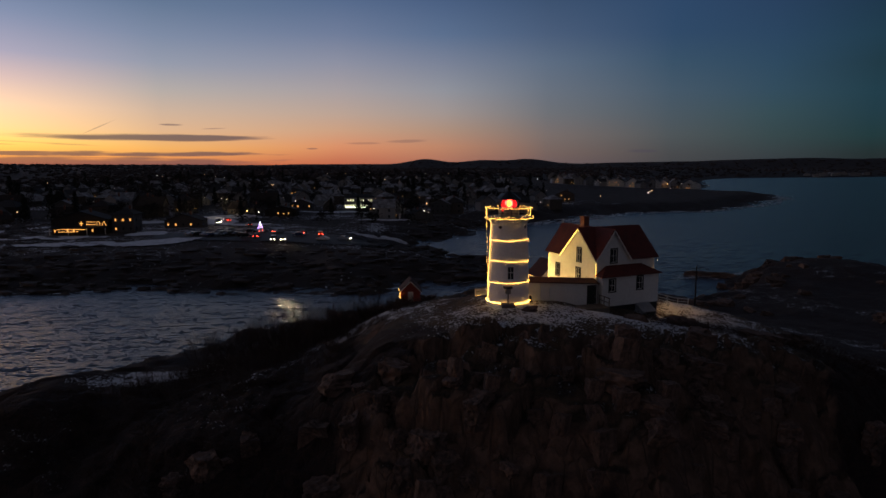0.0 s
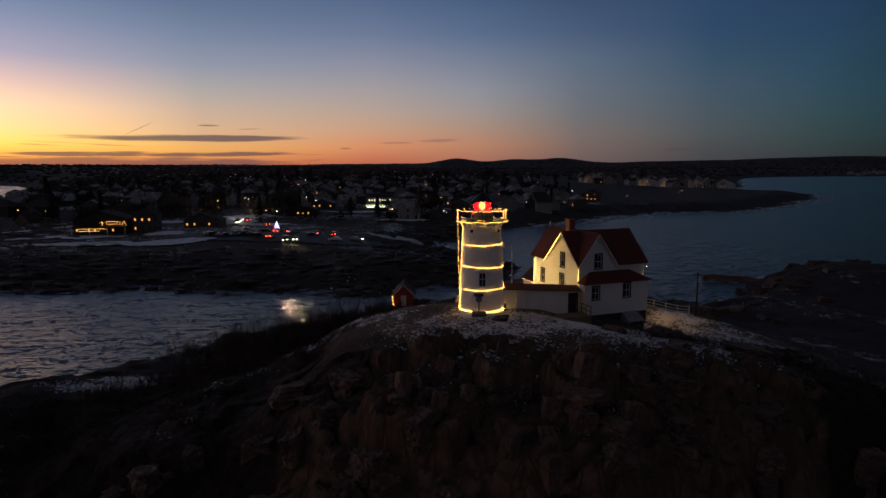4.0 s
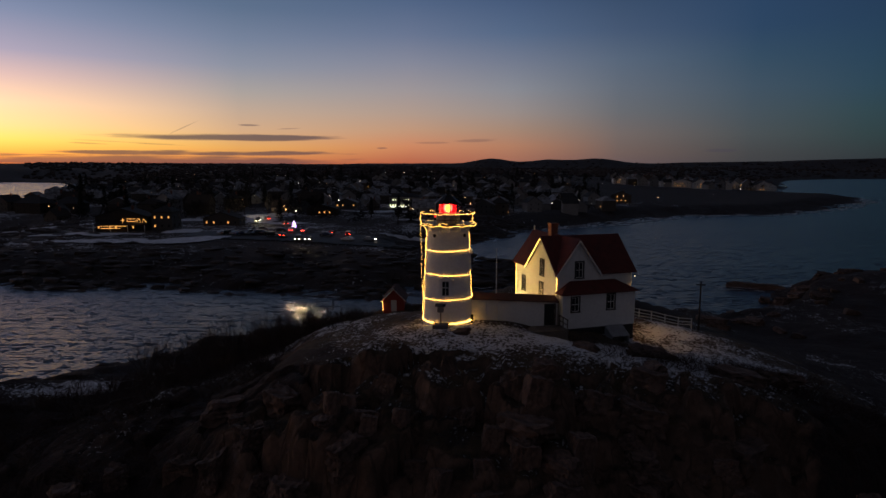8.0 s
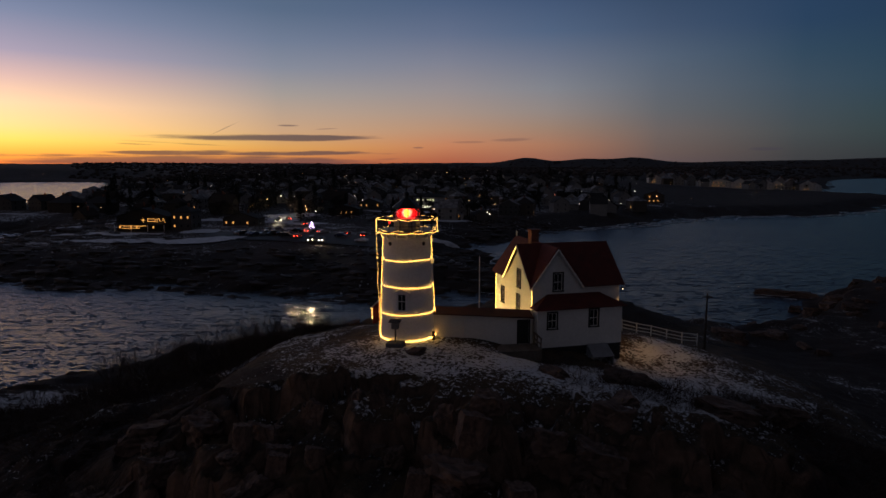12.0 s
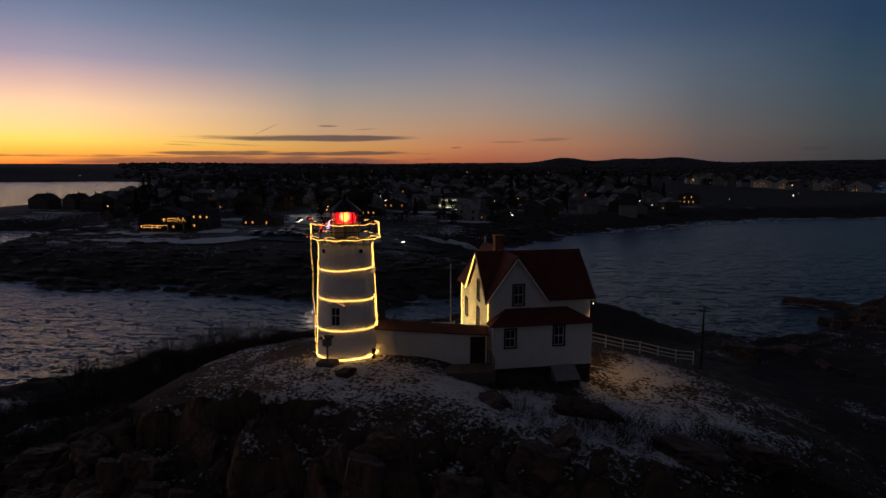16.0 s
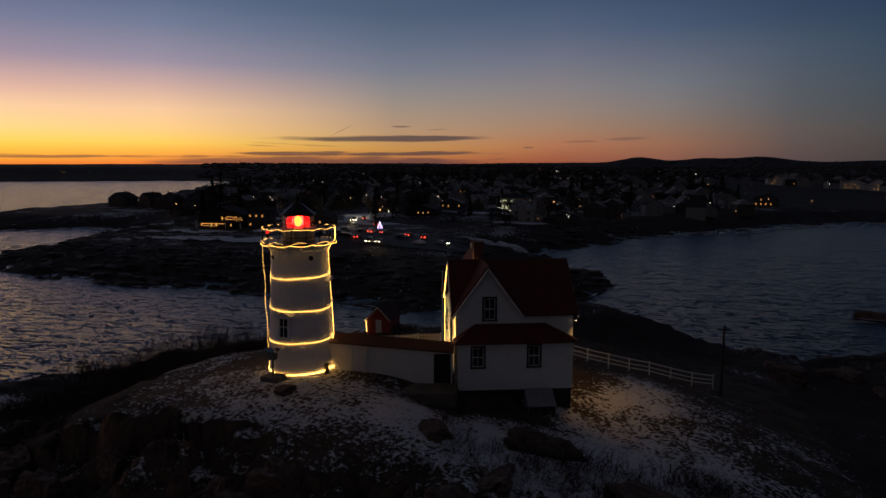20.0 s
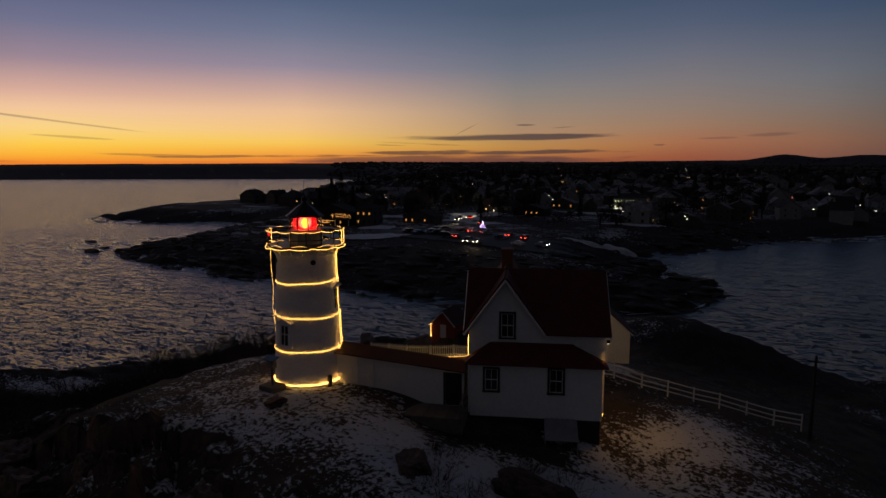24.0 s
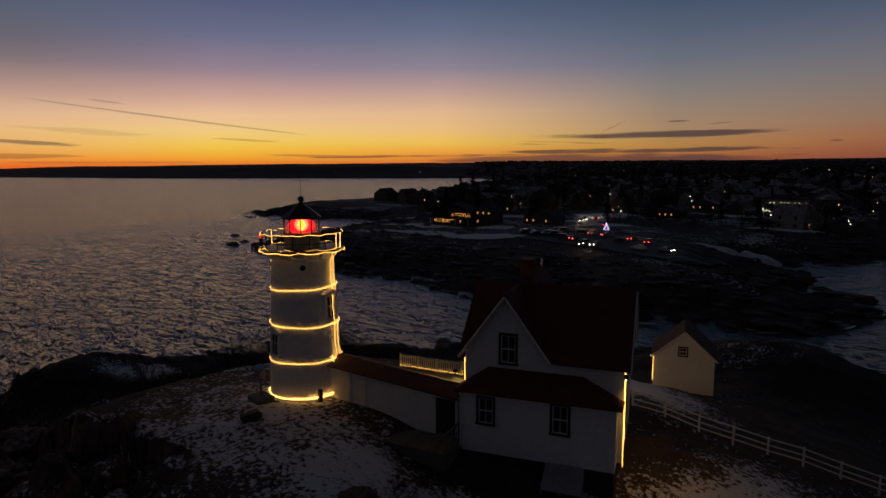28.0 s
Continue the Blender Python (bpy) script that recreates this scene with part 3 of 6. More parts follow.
SHORE = [(-330, 236), (-262, 232), (-236, 258), (-205, 240), (-198, 188), (-172, 160), (-140, 148), (-108, 146), (-76, 151), (-48, 149), (-18, 147), (6, 158), (18, 170), (17, 200), (2, 218), (-8, 245), (0, 275), (30, 318), (72, 360), (120, 420), (180, 436),
         (240, 500), (330, 620), (365, 690), (330, 780), (420, 1000), (690, 1650), (900, 1950), (2300, 2500), (4300, 3000), (4300, 4700), (-4300, 4700), (-4300, 240), (-2700, 420), (-1718, 723), (-1010, 1184), (-890, 1135), (-640, 860), (-450, 560), (-385, 400), (-372, 290)]


def main_height(x, y):
    d = inside_distance(x, y, SHORE) + 9 * rough_noise(x / 40, y / 40, 4, 11) * np.clip(y / 200, 0.6, 2)
    h = np.where(d > 0, 5.2 * smooth01(d / 34) + np.clip(d - 34, 0, 600) * 0.019, d * 0.25)
    far = smooth01((y - 850) / 900)
    h = h + smooth01((d - 60) / 200) * (9 * smooth01((y - 420) / 600) + far * (0 + 12 * (0.35 + rough_noise(x / 700, y / 700, 3, 21))))
    h = h + 13 * smooth01((d - 25) / 260) * smooth01((-900 - x) / 500) * (1 + 0.25 * rough_noise(x / 180, y / 180, 3, 26))
    ridge = 55 + 6 * np.exp(-((x - 500) / 900) ** 2) + 26 * np.exp(-((x + 112) / 120) ** 2) + 16 * np.exp(-((x - 184) / 110) ** 2) + 23 * np.exp(-((x - 436) / 140) ** 2) + 30 * smooth01((x - 800) / 1300) + 7 * rough_noise(x / 240, y / 900, 3, 24)
    back = smooth01((y - 2900) / 450)
    b1, s1 = blocks(x / 9, y / 5, 31)
    shore_rock = smooth01(1 - d / 46) * smooth01((d + 4) / 8)
    h = h + 1.3 * np.exp(-((x + 62) / 36) ** 2 - ((y - 214) / 20) ** 2) - 2.2 * np.exp(-((x + 45) / 9) ** 2 - ((y - 174) / 14) ** 2) * (d > 6)
    h = h * (1 - back) + ridge * back
    return h + shore_rock * ((b1 - 0.5) * 2.4 - 1.2 * np.exp(-(s1 / 0.08) ** 2) + 1.6 * rough_noise(x / 4, y / 4, 3, 12)) + smooth01((d - 30) / 60) * 1.2 * rough_noise(x / 30, y / 30, 3, 13)


mainland = tagged(sheet("ground_mainland", steps((-4300, -900, 60), (-900, -350, 12), (-350, 220, 2.6), (220, 700, 8), (700, 4300, 60)), steps((138, 330, 2.4), (330, 700, 7), (700, 1400, 20), (1400, 4700, 60)), main_height, MAIN_MAT),
                  "dark coastal mainland with rocky shore and wooded hills", "ground", kind="structure")


co_ = np.empty(len(mainland.data.vertices) * 3)
mainland.data.vertices.foreach_get("co", co_)
d_ = inside_distance(co_[0::3], co_[1::3], SHORE)
mainland.data.attributes.new("snow_drift", "FLOAT", "POINT").data.foreach_set("value", (0.12 * smooth01((d_ - 14) / 25) - 0.5 * smooth01((co_[1::3] - 430) / 160)).astype(np.float32))


def main_z(x, y):
    return float(main_height(np.array([float(x)]), np.array([float(y)]))[0])


def wave_height(x, y):
    """Short wind waves that die out into the plain sheet far off."""
    fade = smooth01((x + 345) / 70) * smooth01((190 - x) / 80) * smooth01((330 - y) / 110) * smooth01((y - 20) / 20)
    u, v = x * math.cos(0.5) + y * math.sin(0.5), -x * math.sin(0.5) + y * math.cos(0.5)
    w = 0.0
    for k, (lu, lv, a) in enumerate(((13, 4.6, 0.07), (5.0, 1.8, 0.075), (2.6, 0.95, 0.065))):
        n = soft_noise(u / lu + 3 * soft_noise(u / 30, v / 30, 50), v / lv, 60 + k)
        w = w + a * n * (1.6 + 1.2 * n)
    return fade * w - 0.05


tagged(sheet("water", steps((-4800, -400, 220), (-400, -340, 12), (-340, -200, 0.9), (-200, 30, 0.55), (30, 60, 1.0), (60, 190, 2.0), (190, 400, 20), (400, 4800, 220)), steps((-4800, 0, 400), (0, 30, 10), (30, 60, 1.2), (60, 170, 0.55), (170, 215, 0.8), (215, 330, 1.6), (330, 700, 20), (700, 4800, 205)), wave_height, SEA), "dark rippled evening sea reflecting the sky", "sea", kind="structure")


# ---- the lighthouse tower ----
# Dark lantern wall coloured tan: the warm reflection is put into its colour.
LANTERN_LIT_TAN = mat("lantern_wall_lit_tan", (0.42, 0.38, 0.31), 0.5, noise_scale=3, amount=0.4)
TX, TY, TZ = 7.64, 65.8, 16.05
tower = thing("lighthouse", pose(TX, TY, TZ), "white conical lighthouse tower outlined with warm rope lights", "lighthouse")


def tower_r(z):
    return 2.3 - 0.4 * z / 8.9


part("shaft", lathe([(2.36, -1.2), (2.36, 0.1), (2.3, 0.14)] + [(tower_r(z), z) for z in np.linspace(0.3, 8.5, 12)] + [(1.96, 8.55), (1.96, 8.65), (1.9, 8.7), (1.95, 9.0)], 48), TOWER_WHITE, tower, smooth=False)
part("gallery_deck", lathe([(2.0, 8.95), (2.5, 9.02), (2.55, 9.05), (2.55, 9.16), (2.5, 9.19)], 40), IRON, tower)
bm = bmesh.new()
bracket_r = [(0, 8.25), (0.1, 8.6), (0.3, 8.85), (0.5, 8.94), (0, 8.94)]
bracket = None
for k in range(14):
    if bracket is None:
        bm = bmesh.new()
        for s in (-0.06, 0.06):
            bm.faces.new([bm.verts.new((1.9 + r, s, z)) for r, z in bracket_r])
        a, b = list(bm.faces)
        va, vb = list(a.verts), list(b.verts)
        for i in range(5):
            bm.faces.new((va[i], va[(i + 1) % 5], vb[(i + 1) % 5], vb[i]))
        bmesh.ops.recalc_face_normals(bm, faces=bm.faces)
        bracket = part("bracket", bm, TOWER_WHITE, tower)
    else:
        o = new("bracket", bracket.data)
        o.parent = tower
        o.matrix_basis = pose(0, 0, 0, 0, 0, 360 / 14 * k)
ring = lambda r, z, a0=0, a1=360, n=48: [(r * math.cos(radians(a)), r * math.sin(radians(a)), z) for a in np.linspace(a0, a1, n)]
for z in (9.62, 10.12):
    part("handrail", tube(ring(2.47, z), 0.025), IRON, tower)
post = None
for k in range(16):
    if post is None:
        post = part("baluster", tube([(2.47, 0, 9.18), (2.47, 0, 10.14)], 0.028), IRON, tower)
    else:
        o = new("baluster", post.data)
        o.parent = tower
        o.matrix_basis = pose(0, 0, 0, 0, 0, 22.5 * k)
# lantern room
lantern = part("lantern_wall", lathe([(1.12, 9.17), (1.12, 10.02), (1.2, 10.04), (1.2, 10.12)], 10), LANTERN_LIT_TAN, tower)
for k in range(10):
    a = radians(36 * k)
    part("mullion", tube([(1.09 * math.cos(a), 1.09 * math.sin(a), 10.12), (1.09 * math.cos(a), 1.09 * math.sin(a), 11.0)], 0.035), IRON, lantern)
pane0 = None
for k in range(10):
    if pane0 is None:
        c, s = math.cos(radians(36)), math.sin(radians(36))
        pane0 = part("pane", slab([(1.07, 0, 10.12), (1.07 * c, 1.07 * s, 10.12), (1.07 * c, 1.07 * s, 11.0), (1.07, 0, 11.0)], 0.012, up=False), CLEAR, lantern)
    else:
        o = new("pane", pane0.data)
        o.parent = lantern
        o.matrix_basis = pose(0, 0, 0, 0, 0, 36 * k)
part("roof", lathe([(1.1, 10.98), (1.27, 10.98), (1.27, 11.04), (0.75, 11.45), (0.33, 11.78), (0.2, 11.86)], 10), IRON, tower, "black pointed lantern roof")
part("vent_ball", lathe([(0.12, 11.84), (0.2, 11.9), (0.12, 11.98)] + [(0.2 * math.sin(t), 12.14 - 0.2 * math.cos(t)) for t in np.linspace(0.5, 3.0, 8)], 14), IRON, tower, smooth=True)
part("lightning_rod", tube([(0, 0, 12.3), (0, 0, 13.3)], 0.018), IRON, tower)
# Lens drum made oversized and half clear; its glow imitates red haze behind the panes.
part("lens", lathe([(0.6, 10.14), (0.78, 10.24), (0.84, 10.5), (0.74, 10.78), (0.5, 10.96)], 28), RED_LENS_HAZE, tower, "drum lens widened to hold the lantern's red haze", smooth=True)
part("lamp", lathe([(0.05, 10.2), (0.19, 10.33), (0.27, 10.56), (0.2, 10.77), (0.05, 10.9)], 18), RED_LAMP, tower, "bright burning lamp", smooth=True)
d = bpy.data.lights.new("red_light", "POINT")
d.energy, d.color, d.shadow_soft_size = 280, (1.0, 0.03, 0.02), 0.45
lo = new("red_light", d)
lo.location = (TX, TY, TZ + 10.58)
marker = part("marker_lamp", boxed(-0.95, -0.81, -2.42, -2.28, 9.62, 9.86, bevel=0.02), IRON, tower, "small red marker lamp on the gallery rail")
part("lamp", lathe([(0.05, 9.86), (0.09, 9.9), (0.09, 10.02), (0.04, 10.08)], 10, -0.88, -2.35), mat("red_marker_glow", (0.6, 0.02, 0.02), 0.3, emit=(1.0, 0.03, 0.02), power=1.2), marker)
# rope lights
rng = random.Random(4)
for z in (0.2, 2.27, 4.55, 6.8):
    pts = [((tower_r(z) + 0.055) * math.cos(a), (tower_r(z) + 0.055) * math.sin(a), z + 0.02 * math.sin(5 * a) + 0.06 * math.sin(a + z)) for a in np.linspace(0, 2 * math.pi, 60)]
    part("light_ring", tube(pts, 0.028 if z < 1 else 0.0125, 6), ROPE_LIGHT, tower)
sag = lambda r, z, drop, n, ph: [((r + 0.03 * math.sin(3 * a + ph)) * math.cos(a), (r + 0.03 * math.sin(3 * a + ph)) * math.sin(a), z - drop * abs(math.sin(n * a / 2 + ph)) + 0.02 * math.sin(11 * a)) for a in np.linspace(0, 2 * math.pi, 97)]
part("light_ring", tube(sag(2.6, 9.13, 0.12, 11, 0.4), 0.012, 6), ROPE_LIGHT, tower)
part("light_ring", tube(sag(2.5, 9.3, 0.14, 9, 1.1), 0.006, 5), ROPE_LIGHT, tower)
part("light_ring", tube(sag(2.52, 10.16, 0.05, 16, 0.0), 0.009, 6), ROPE_LIGHT, tower)
for a, low, off in ((20, 14, 0.13), (31, 19, 0.09), (-163, -163, 0.1)):
    pts = []
    for z in np.linspace(10.1, 0.1, 26):
        f = min(1.0, max(0.0, (2.5 - z) / 0.5))
        r = 2.55 if z > 9 else max(tower_r(z) + off * (1 - f) + 0.05 * f, 2.5 - 1.3 * (9.1 - z))
        t = radians(a + (low - a) * f) + 0.02 * math.sin(3.1 * z)
        pts.append((r * math.cos(t), r * math.sin(t), z))
    part("light_strand", tube(pts, 0.0125, 6), ROPE_LIGHT, tower)
for a in (-160,):
    c, s_ = math.cos(radians(a)), math.sin(radians(a))
    part("light_strand", tube([((2.57 - 0.02 * (9.1 - z) + 0.03 * math.sin(1.7 * z)) * c, (2.57 - 0.02 * (9.1 - z)) * s_ + 0.03 * math.sin(2.3 * z), z) for z in np.linspace(10.1, 0.1, 22)], 0.005, 5), ROPE_LIGHT, tower)


rope_ground = [(2.42 * math.cos(a), 2.42 * math.sin(a), 0.22) for a in np.linspace(-0.5, 0.75, 14)]
part("light_strand", tube(rope_ground, 0.028, 6), ROPE_LIGHT, tower)
part("light_strand", tube([(2.38 - 0.08 * z / 2 + 0.03 * math.sin(2 * z), 0.45 + 0.04 * math.cos(3 * z), z) for z in np.linspace(0.05, 2.6, 9)], 0.022, 6), ROPE_LIGHT, tower)


def curved_place(az, zc):
    """Maps along, height, depth to the tower's curved wall at the bearing az."""
    a0 = radians(az)

    def f(a, b, d):
        r = tower_r(b) - d
        t = a0 + a / r
        return (r * math.cos(t), r * math.sin(t), b)
    return f


def tower_window(az, z0, z1):
    pl = curved_place(az, z0)
    w = part("window", bars(pl, [(-0.52, -0.34, z0 - 0.1, z1, -0.13, 0.02), (0.34, 0.52, z0 - 0.1, z1, -0.13, 0.02), (-0.34, 0.34, z1 - 0.06, z1 + 0.02, -0.13, 0.02)]), TOWER_WHITE, tower)
    part("sill", bars(pl, [(-0.6, 0.6, z0 - 0.24, z0 - 0.1, -0.2, 0.02)]), TOWER_WHITE, w)
    hood = bmesh.new()
    prof = [(-0.68, z1 + 0.05), (0.68, z1 + 0.05), (0.68, z1 + 0.13), (0, z1 + 0.42), (-0.68, z1 + 0.13)]
    f_, b_ = [hood.verts.new(pl(a, b, -0.3)) for a, b in prof], [hood.verts.new(pl(a, b, 0.03)) for a, b in prof]
    hood.faces.new(f_)
    hood.faces.new(list(reversed(b_)))
    for i in range(5):
        hood.faces.new((f_[i], b_[i], b_[(i + 1) % 5], f_[(i + 1) % 5]))
    bmesh.ops.recalc_face_normals(hood, faces=hood.faces)
    part("hood", hood, TOWER_WHITE, w)
    part("pane", bars(pl, [(-0.34, 0.34, z0 - 0.1, z1 - 0.06, -0.045, 0.02)]), GLASS, w, "dark window glass")
    zm = (z0 + z1) / 2
    part("sash", bars(pl, [(-0.34, -0.29, z0 - 0.1, z1 - 0.06, -0.08, -0.045), (0.29, 0.34, z0 - 0.1, z1 - 0.06, -0.08, -0.045), (-0.29, 0.29, zm - 0.03, zm + 0.03, -0.075, -0.045), (-0.02, 0.02, z0 - 0.1, zm - 0.03, -0.075, -0.045), (-0.02, 0.02, zm + 0.03, z1 - 0.06, -0.075, -0.045)]), TRIM_WHITE, w)


tower_window(-89, 2.85, 4.1)
tower_window(16, 5.0, 6.3)
for az in (-122, -33, 60, 150):
    c, s = math.cos(radians(az)), math.sin(radians(az))
    bm = bmesh.new()
    bmesh.ops.create_cone(bm, cap_ends=True, segments=14, radius1=0.17, radius2=0.17, depth=0.1, matrix=pose(1.93 * c, 1.93 * s, 8.15, 0, 90, az))
    part("porthole", bm, IRON, tower)


# ---- the keeper's house ----
HX, HY, HA = 17.898, 69.082, 24.41
house = thing("keeper_house", pose(HX, HY, 0, 0, 0, HA), "white clapboard keeper's house with steep red cross-gabled roof", "house")
ZR, ZE, VA, UB, UE, VN = 23.31, 19.78, 3.571, 2.587, 9.168, 10.231
O = 0.32
sa, sb = (ZR - ZE) / VA, (ZR - ZE) / UB
ZB = 14.75
west = lambda a, b, d: (O + d, a, b)
south = lambda a, b, d: (a, O + d, b)
east = lambda a, b, d: (UE - O - d, a, b)
north = lambda a, b, d: (a, VN - O - d, b)
ea, eb = ZE + O * sa - 0.02, ZE + O * sb - 0.02
wall_w = [(O, ZB), (VN - O, ZB), (VN - O, eb), (2 * VA - 0.1, eb), (2 * VA - O * 1.3, ea + 0.1), (VA, ZR - 0.03), (O, ea)]
holes_w = [(3.2, 3.95, 19.35, 20.95), (3.3, 4.05, 17.05, 18.55), (7.5, 8.2, 17.05, 18.55)]
part("wall_west", pierced(wall_w, holes_w, 0.2, west), HOUSE_WHITE, house)
wall_s = [(O + 0.2, ZB), (UE - O, ZB), (UE - O, ea), (2 * UB - 0.2, ea), (UB, ZR - 0.06), (O + 0.2, eb + 0.05)]
holes_s = [(2.35, 3.15, 19.5, 21.05)]
part("wall_south", pierced(wall_s, holes_s, 0.2, south), HOUSE_WHITE, house)
wall_e = [(O + 0.2, ZB), (2 * VA - O, ZB), (2 * VA - O, ea), (VA, ZR - 0.03), (O + 0.2, ea)]
holes_e = [(3.2, 3.95, 19.4, 20.95), (1.9, 2.65, 16.0, 17.5)]
part("wall_east", pierced(wall_e, holes_e, 0.2, east), HOUSE_WHITE, house)
part("wall_north", pierced([(O + 0.2, ZB), (2 * UB - O, ZB), (2 * UB - O, eb), (UB, ZR - 0.06), (O + 0.2, eb)], [], 0.2, north), HOUSE_WHITE, house)
part("wall_north", boxed(2 * UB - O - 0.2, 2 * UB - O, 2 * VA - O, VN - O - 0.2, ZB, ea), HOUSE_WHITE, house)
part("wall_north", boxed(2 * UB - O, UE - O - 0.2, 2 * VA - O - 0.2, 2 * VA - O, ZB, ea), HOUSE_WHITE, house)
for pl, hs in ((west, holes_w), (south, holes_s), (east, holes_e)):
    for h in hs:
        window(house, pl, *h, BLACK_TRIM)
C = (UB, VA, ZR)
for pts in ([C, (UE, VA, ZR), (UE, 0, ZE), (2 * UB, 0, ZE)], [(0, VA, ZR), C, (0, 0, ZE)], [(UB, 0, ZR), C, (0, 0, ZE)], [(UB, 0, ZR), C, (2 * UB, 0, ZE)],
            [(0, VA, ZR), C, (0, 2 * VA, ZE)], [C, (UE, VA, ZR), (UE, 2 * VA, ZE), (2 * UB, 2 * VA, ZE)], [C, (UB, VN, ZR), (0, VN, ZE), (0, 2 * VA, ZE)], [C, (UB, VN, ZR), (2 * UB, VN, ZE), (2 * UB, 2 * VA, ZE)]):
    part("roof", slab(pts, 0.12), RED_ROOF, house, "red shingled roof slope")
for p, q, r in (((0.02, 0, ZE), (0.02, VA, ZR), (0.02, 2 * VA, ZE)), ((0, 0.02, ZE), (UB, 0.02, ZR), (2 * UB, 0.02, ZE)), ((UE - 0.02, 0, ZE), (UE - 0.02, VA, ZR), (UE - 0.02, 2 * VA, ZE))):
    for a, b in ((p, q), (r, q)):
        a, b = Vector(a), Vector(b)
        part("bargeboard", tube([a - Vector((0, 0, 0.1)), b - Vector((0, 0, 0.1))], 0.09, 4), TRIM_WHITE, house)
chim = part("chimney", boxed(UB - 0.38, UB + 0.38, 5.3, 6.1, 21.5, 24.35, bevel=0.02), BRICK, house, "weathered brick chimney")
part("chimney_cap", boxed(UB - 0.46, UB + 0.46, 5.22, 6.18, 24.35, 24.5), BRICK, chim)
part("finial", lathe([(0.05, 23.3), (0.09, 23.5), (0.04, 23.6), (0.12, 23.75), (0.02, 23.9)], 10, UB, VN - 0.1), TRIM_WHITE, house)
# lean-to along the front
VX, ZX, ZH = -1.03, 18.05, 19.15
U0, U1 = 0.14, 8.9
part("wall_front", pierced([(U0 + 0.3, ZB - 0.1), (U1 - 0.3, ZB - 0.1), (U1 - 0.3, ZX), (U0 + 0.3, ZX)], [(1.4, 2.2, 16.35, 17.75), (5.4, 6.2, 16.35, 17.85)], 0.18, lambda a, b, d: (a, VX + 0.3 + d, b)), HOUSE_WHITE, house)
for s0 in (U0 + 0.3, U1 - 0.48):
    part("wall_side", boxed(s0, s0 + 0.18, VX + 0.48, O, ZB - 0.1, ZX), HOUSE_WHITE, house)
for h in ((1.4, 2.2, 16.35, 17.75), (5.4, 6.2, 16.35, 17.85)):
    window(house, lambda a, b, d: (a, VX + 0.3 + d, b), *h, BLACK_TRIM)
for pts in ([(U0, VX, ZX), (U1, VX, ZX), (6.73, O - 0.01, ZH), (1.75, O - 0.01, ZH)], [(U0, VX, ZX), (1.75, O - 0.01, ZH), (U0, O - 0.01, ZX)], [(U1, VX, ZX), (6.73, O - 0.01, ZH), (U1, O - 0.01, ZX)]):
    part("roof", slab(pts, 0.08), RED_ROOF, house, "red shingled hipped porch roof")
part("foundation", boxed(U0 + 0.36, U1 - 0.36, VX + 0.36, 6.7, 12.2, ZB - 0.1), SKIRT, house, "dark skirting under the house")
part("foundation", boxed(0.4, 4.8, 6.7, VN - 0.4, 12.2, ZB - 0.1), SKIRT, house)
part("downspout", tube([(U0 + 0.25, VX + 0.22, ZX), (U0 + 0.25, VX + 0.22, 14.9)], 0.05), TRIM_WHITE, house)


def rope(parent, pts, r=0.014):
    return part("light_strand", tube(pts, r, 6), ROPE_LIGHT, parent)


rope(house, [(-0.03, VA - 0.3, ZR - 0.46), (-0.03, VA, ZR - 0.16), (-0.03, 2 * VA - 0.1, ZE - 0.12)], 0.02)
rope(house, [(0.05, 0.15, ZE - 0.1), (0.05, VA, ZR - 0.2)], 0.006)
rope(house, [(0.26, 0.36, 17.9), (0.26, 0.36, 19.6)])
rope(house, [(0.26, VN - 0.4, 15.2), (0.26, VN - 0.4, 19.6)])
rope(house, [(UE - O + 0.03, 0.85, 14.3), (UE - O + 0.03, 0.85, 19.5)])
rope(house, [(UE - O + 0.05, 1.35, 15.6), (UE - O + 0.03, 1.2, 19.5)], 0.01)
lantern_box = part("wall_lantern", boxed(UE - 0.3, UE - 0.1, -0.1, 0.1, 19.45, 19.62, bevel=0.02), IRON, house)
part("lamp", boxed(UE - 0.24, UE - 0.16, -0.04, 0.04, 19.39, 19.45, bevel=0.01), mat("eave_lamp", (1, 0.9, 0.7), 0.3, emit=(1.0, 0.7, 0.36), power=5.0), lantern_box)

# Unseen fixture added on the north wall to go with the boathouse fill.
yard_lamp = part("yard_lamp", boxed(UB + 0.6, UB + 0.85, VN - 0.32, VN - 0.02, 18.85, 19.05, bevel=0.02), IRON, house)
part("lamp", boxed(UB + 0.64, UB + 0.81, VN - 0.26, VN - 0.06, 18.78, 18.85), mat("boathouse_fill_bulb", (1, 0.9, 0.7), 0.3, emit=(1.0, 0.6, 0.25), power=8.0), yard_lamp)


# ---- covered way from tower to house ----
wa = math.degrees(math.atan2(2.75, 8.3))
way = thing("covered_walkway", pose(9.75, 66.05, 0, 0, 0, wa), "white boarded covered walkway with a low red roof", "walkway")
WL = 8.75
part("wall", pierced([(0, 14.6), (WL, 14.3), (WL, 17.35), (0, 18.05)], [(WL - 1.2, WL - 0.25, 15.05, 17.1)], 0.15, lambda a, b, d: (a, d, b)), HOUSE_WHITE, way)
part("wall", pierced([(0, 14.6), (WL, 14.3), (WL, 17.35), (0, 18.05)], [], 0.15, lambda a, b, d: (a, 1.75 + d, b)), HOUSE_WHITE, way)
dr = part("door", boxed(WL - 1.2, WL - 0.25, 0.04, 0.1, 15.05, 17.1), BLACK_TRIM, way, "closed dark green door")
part("door_handle", boxed(WL - 0.4, WL - 0.36, -0.03, 0.04, 16.0, 16.15), IRON, dr)
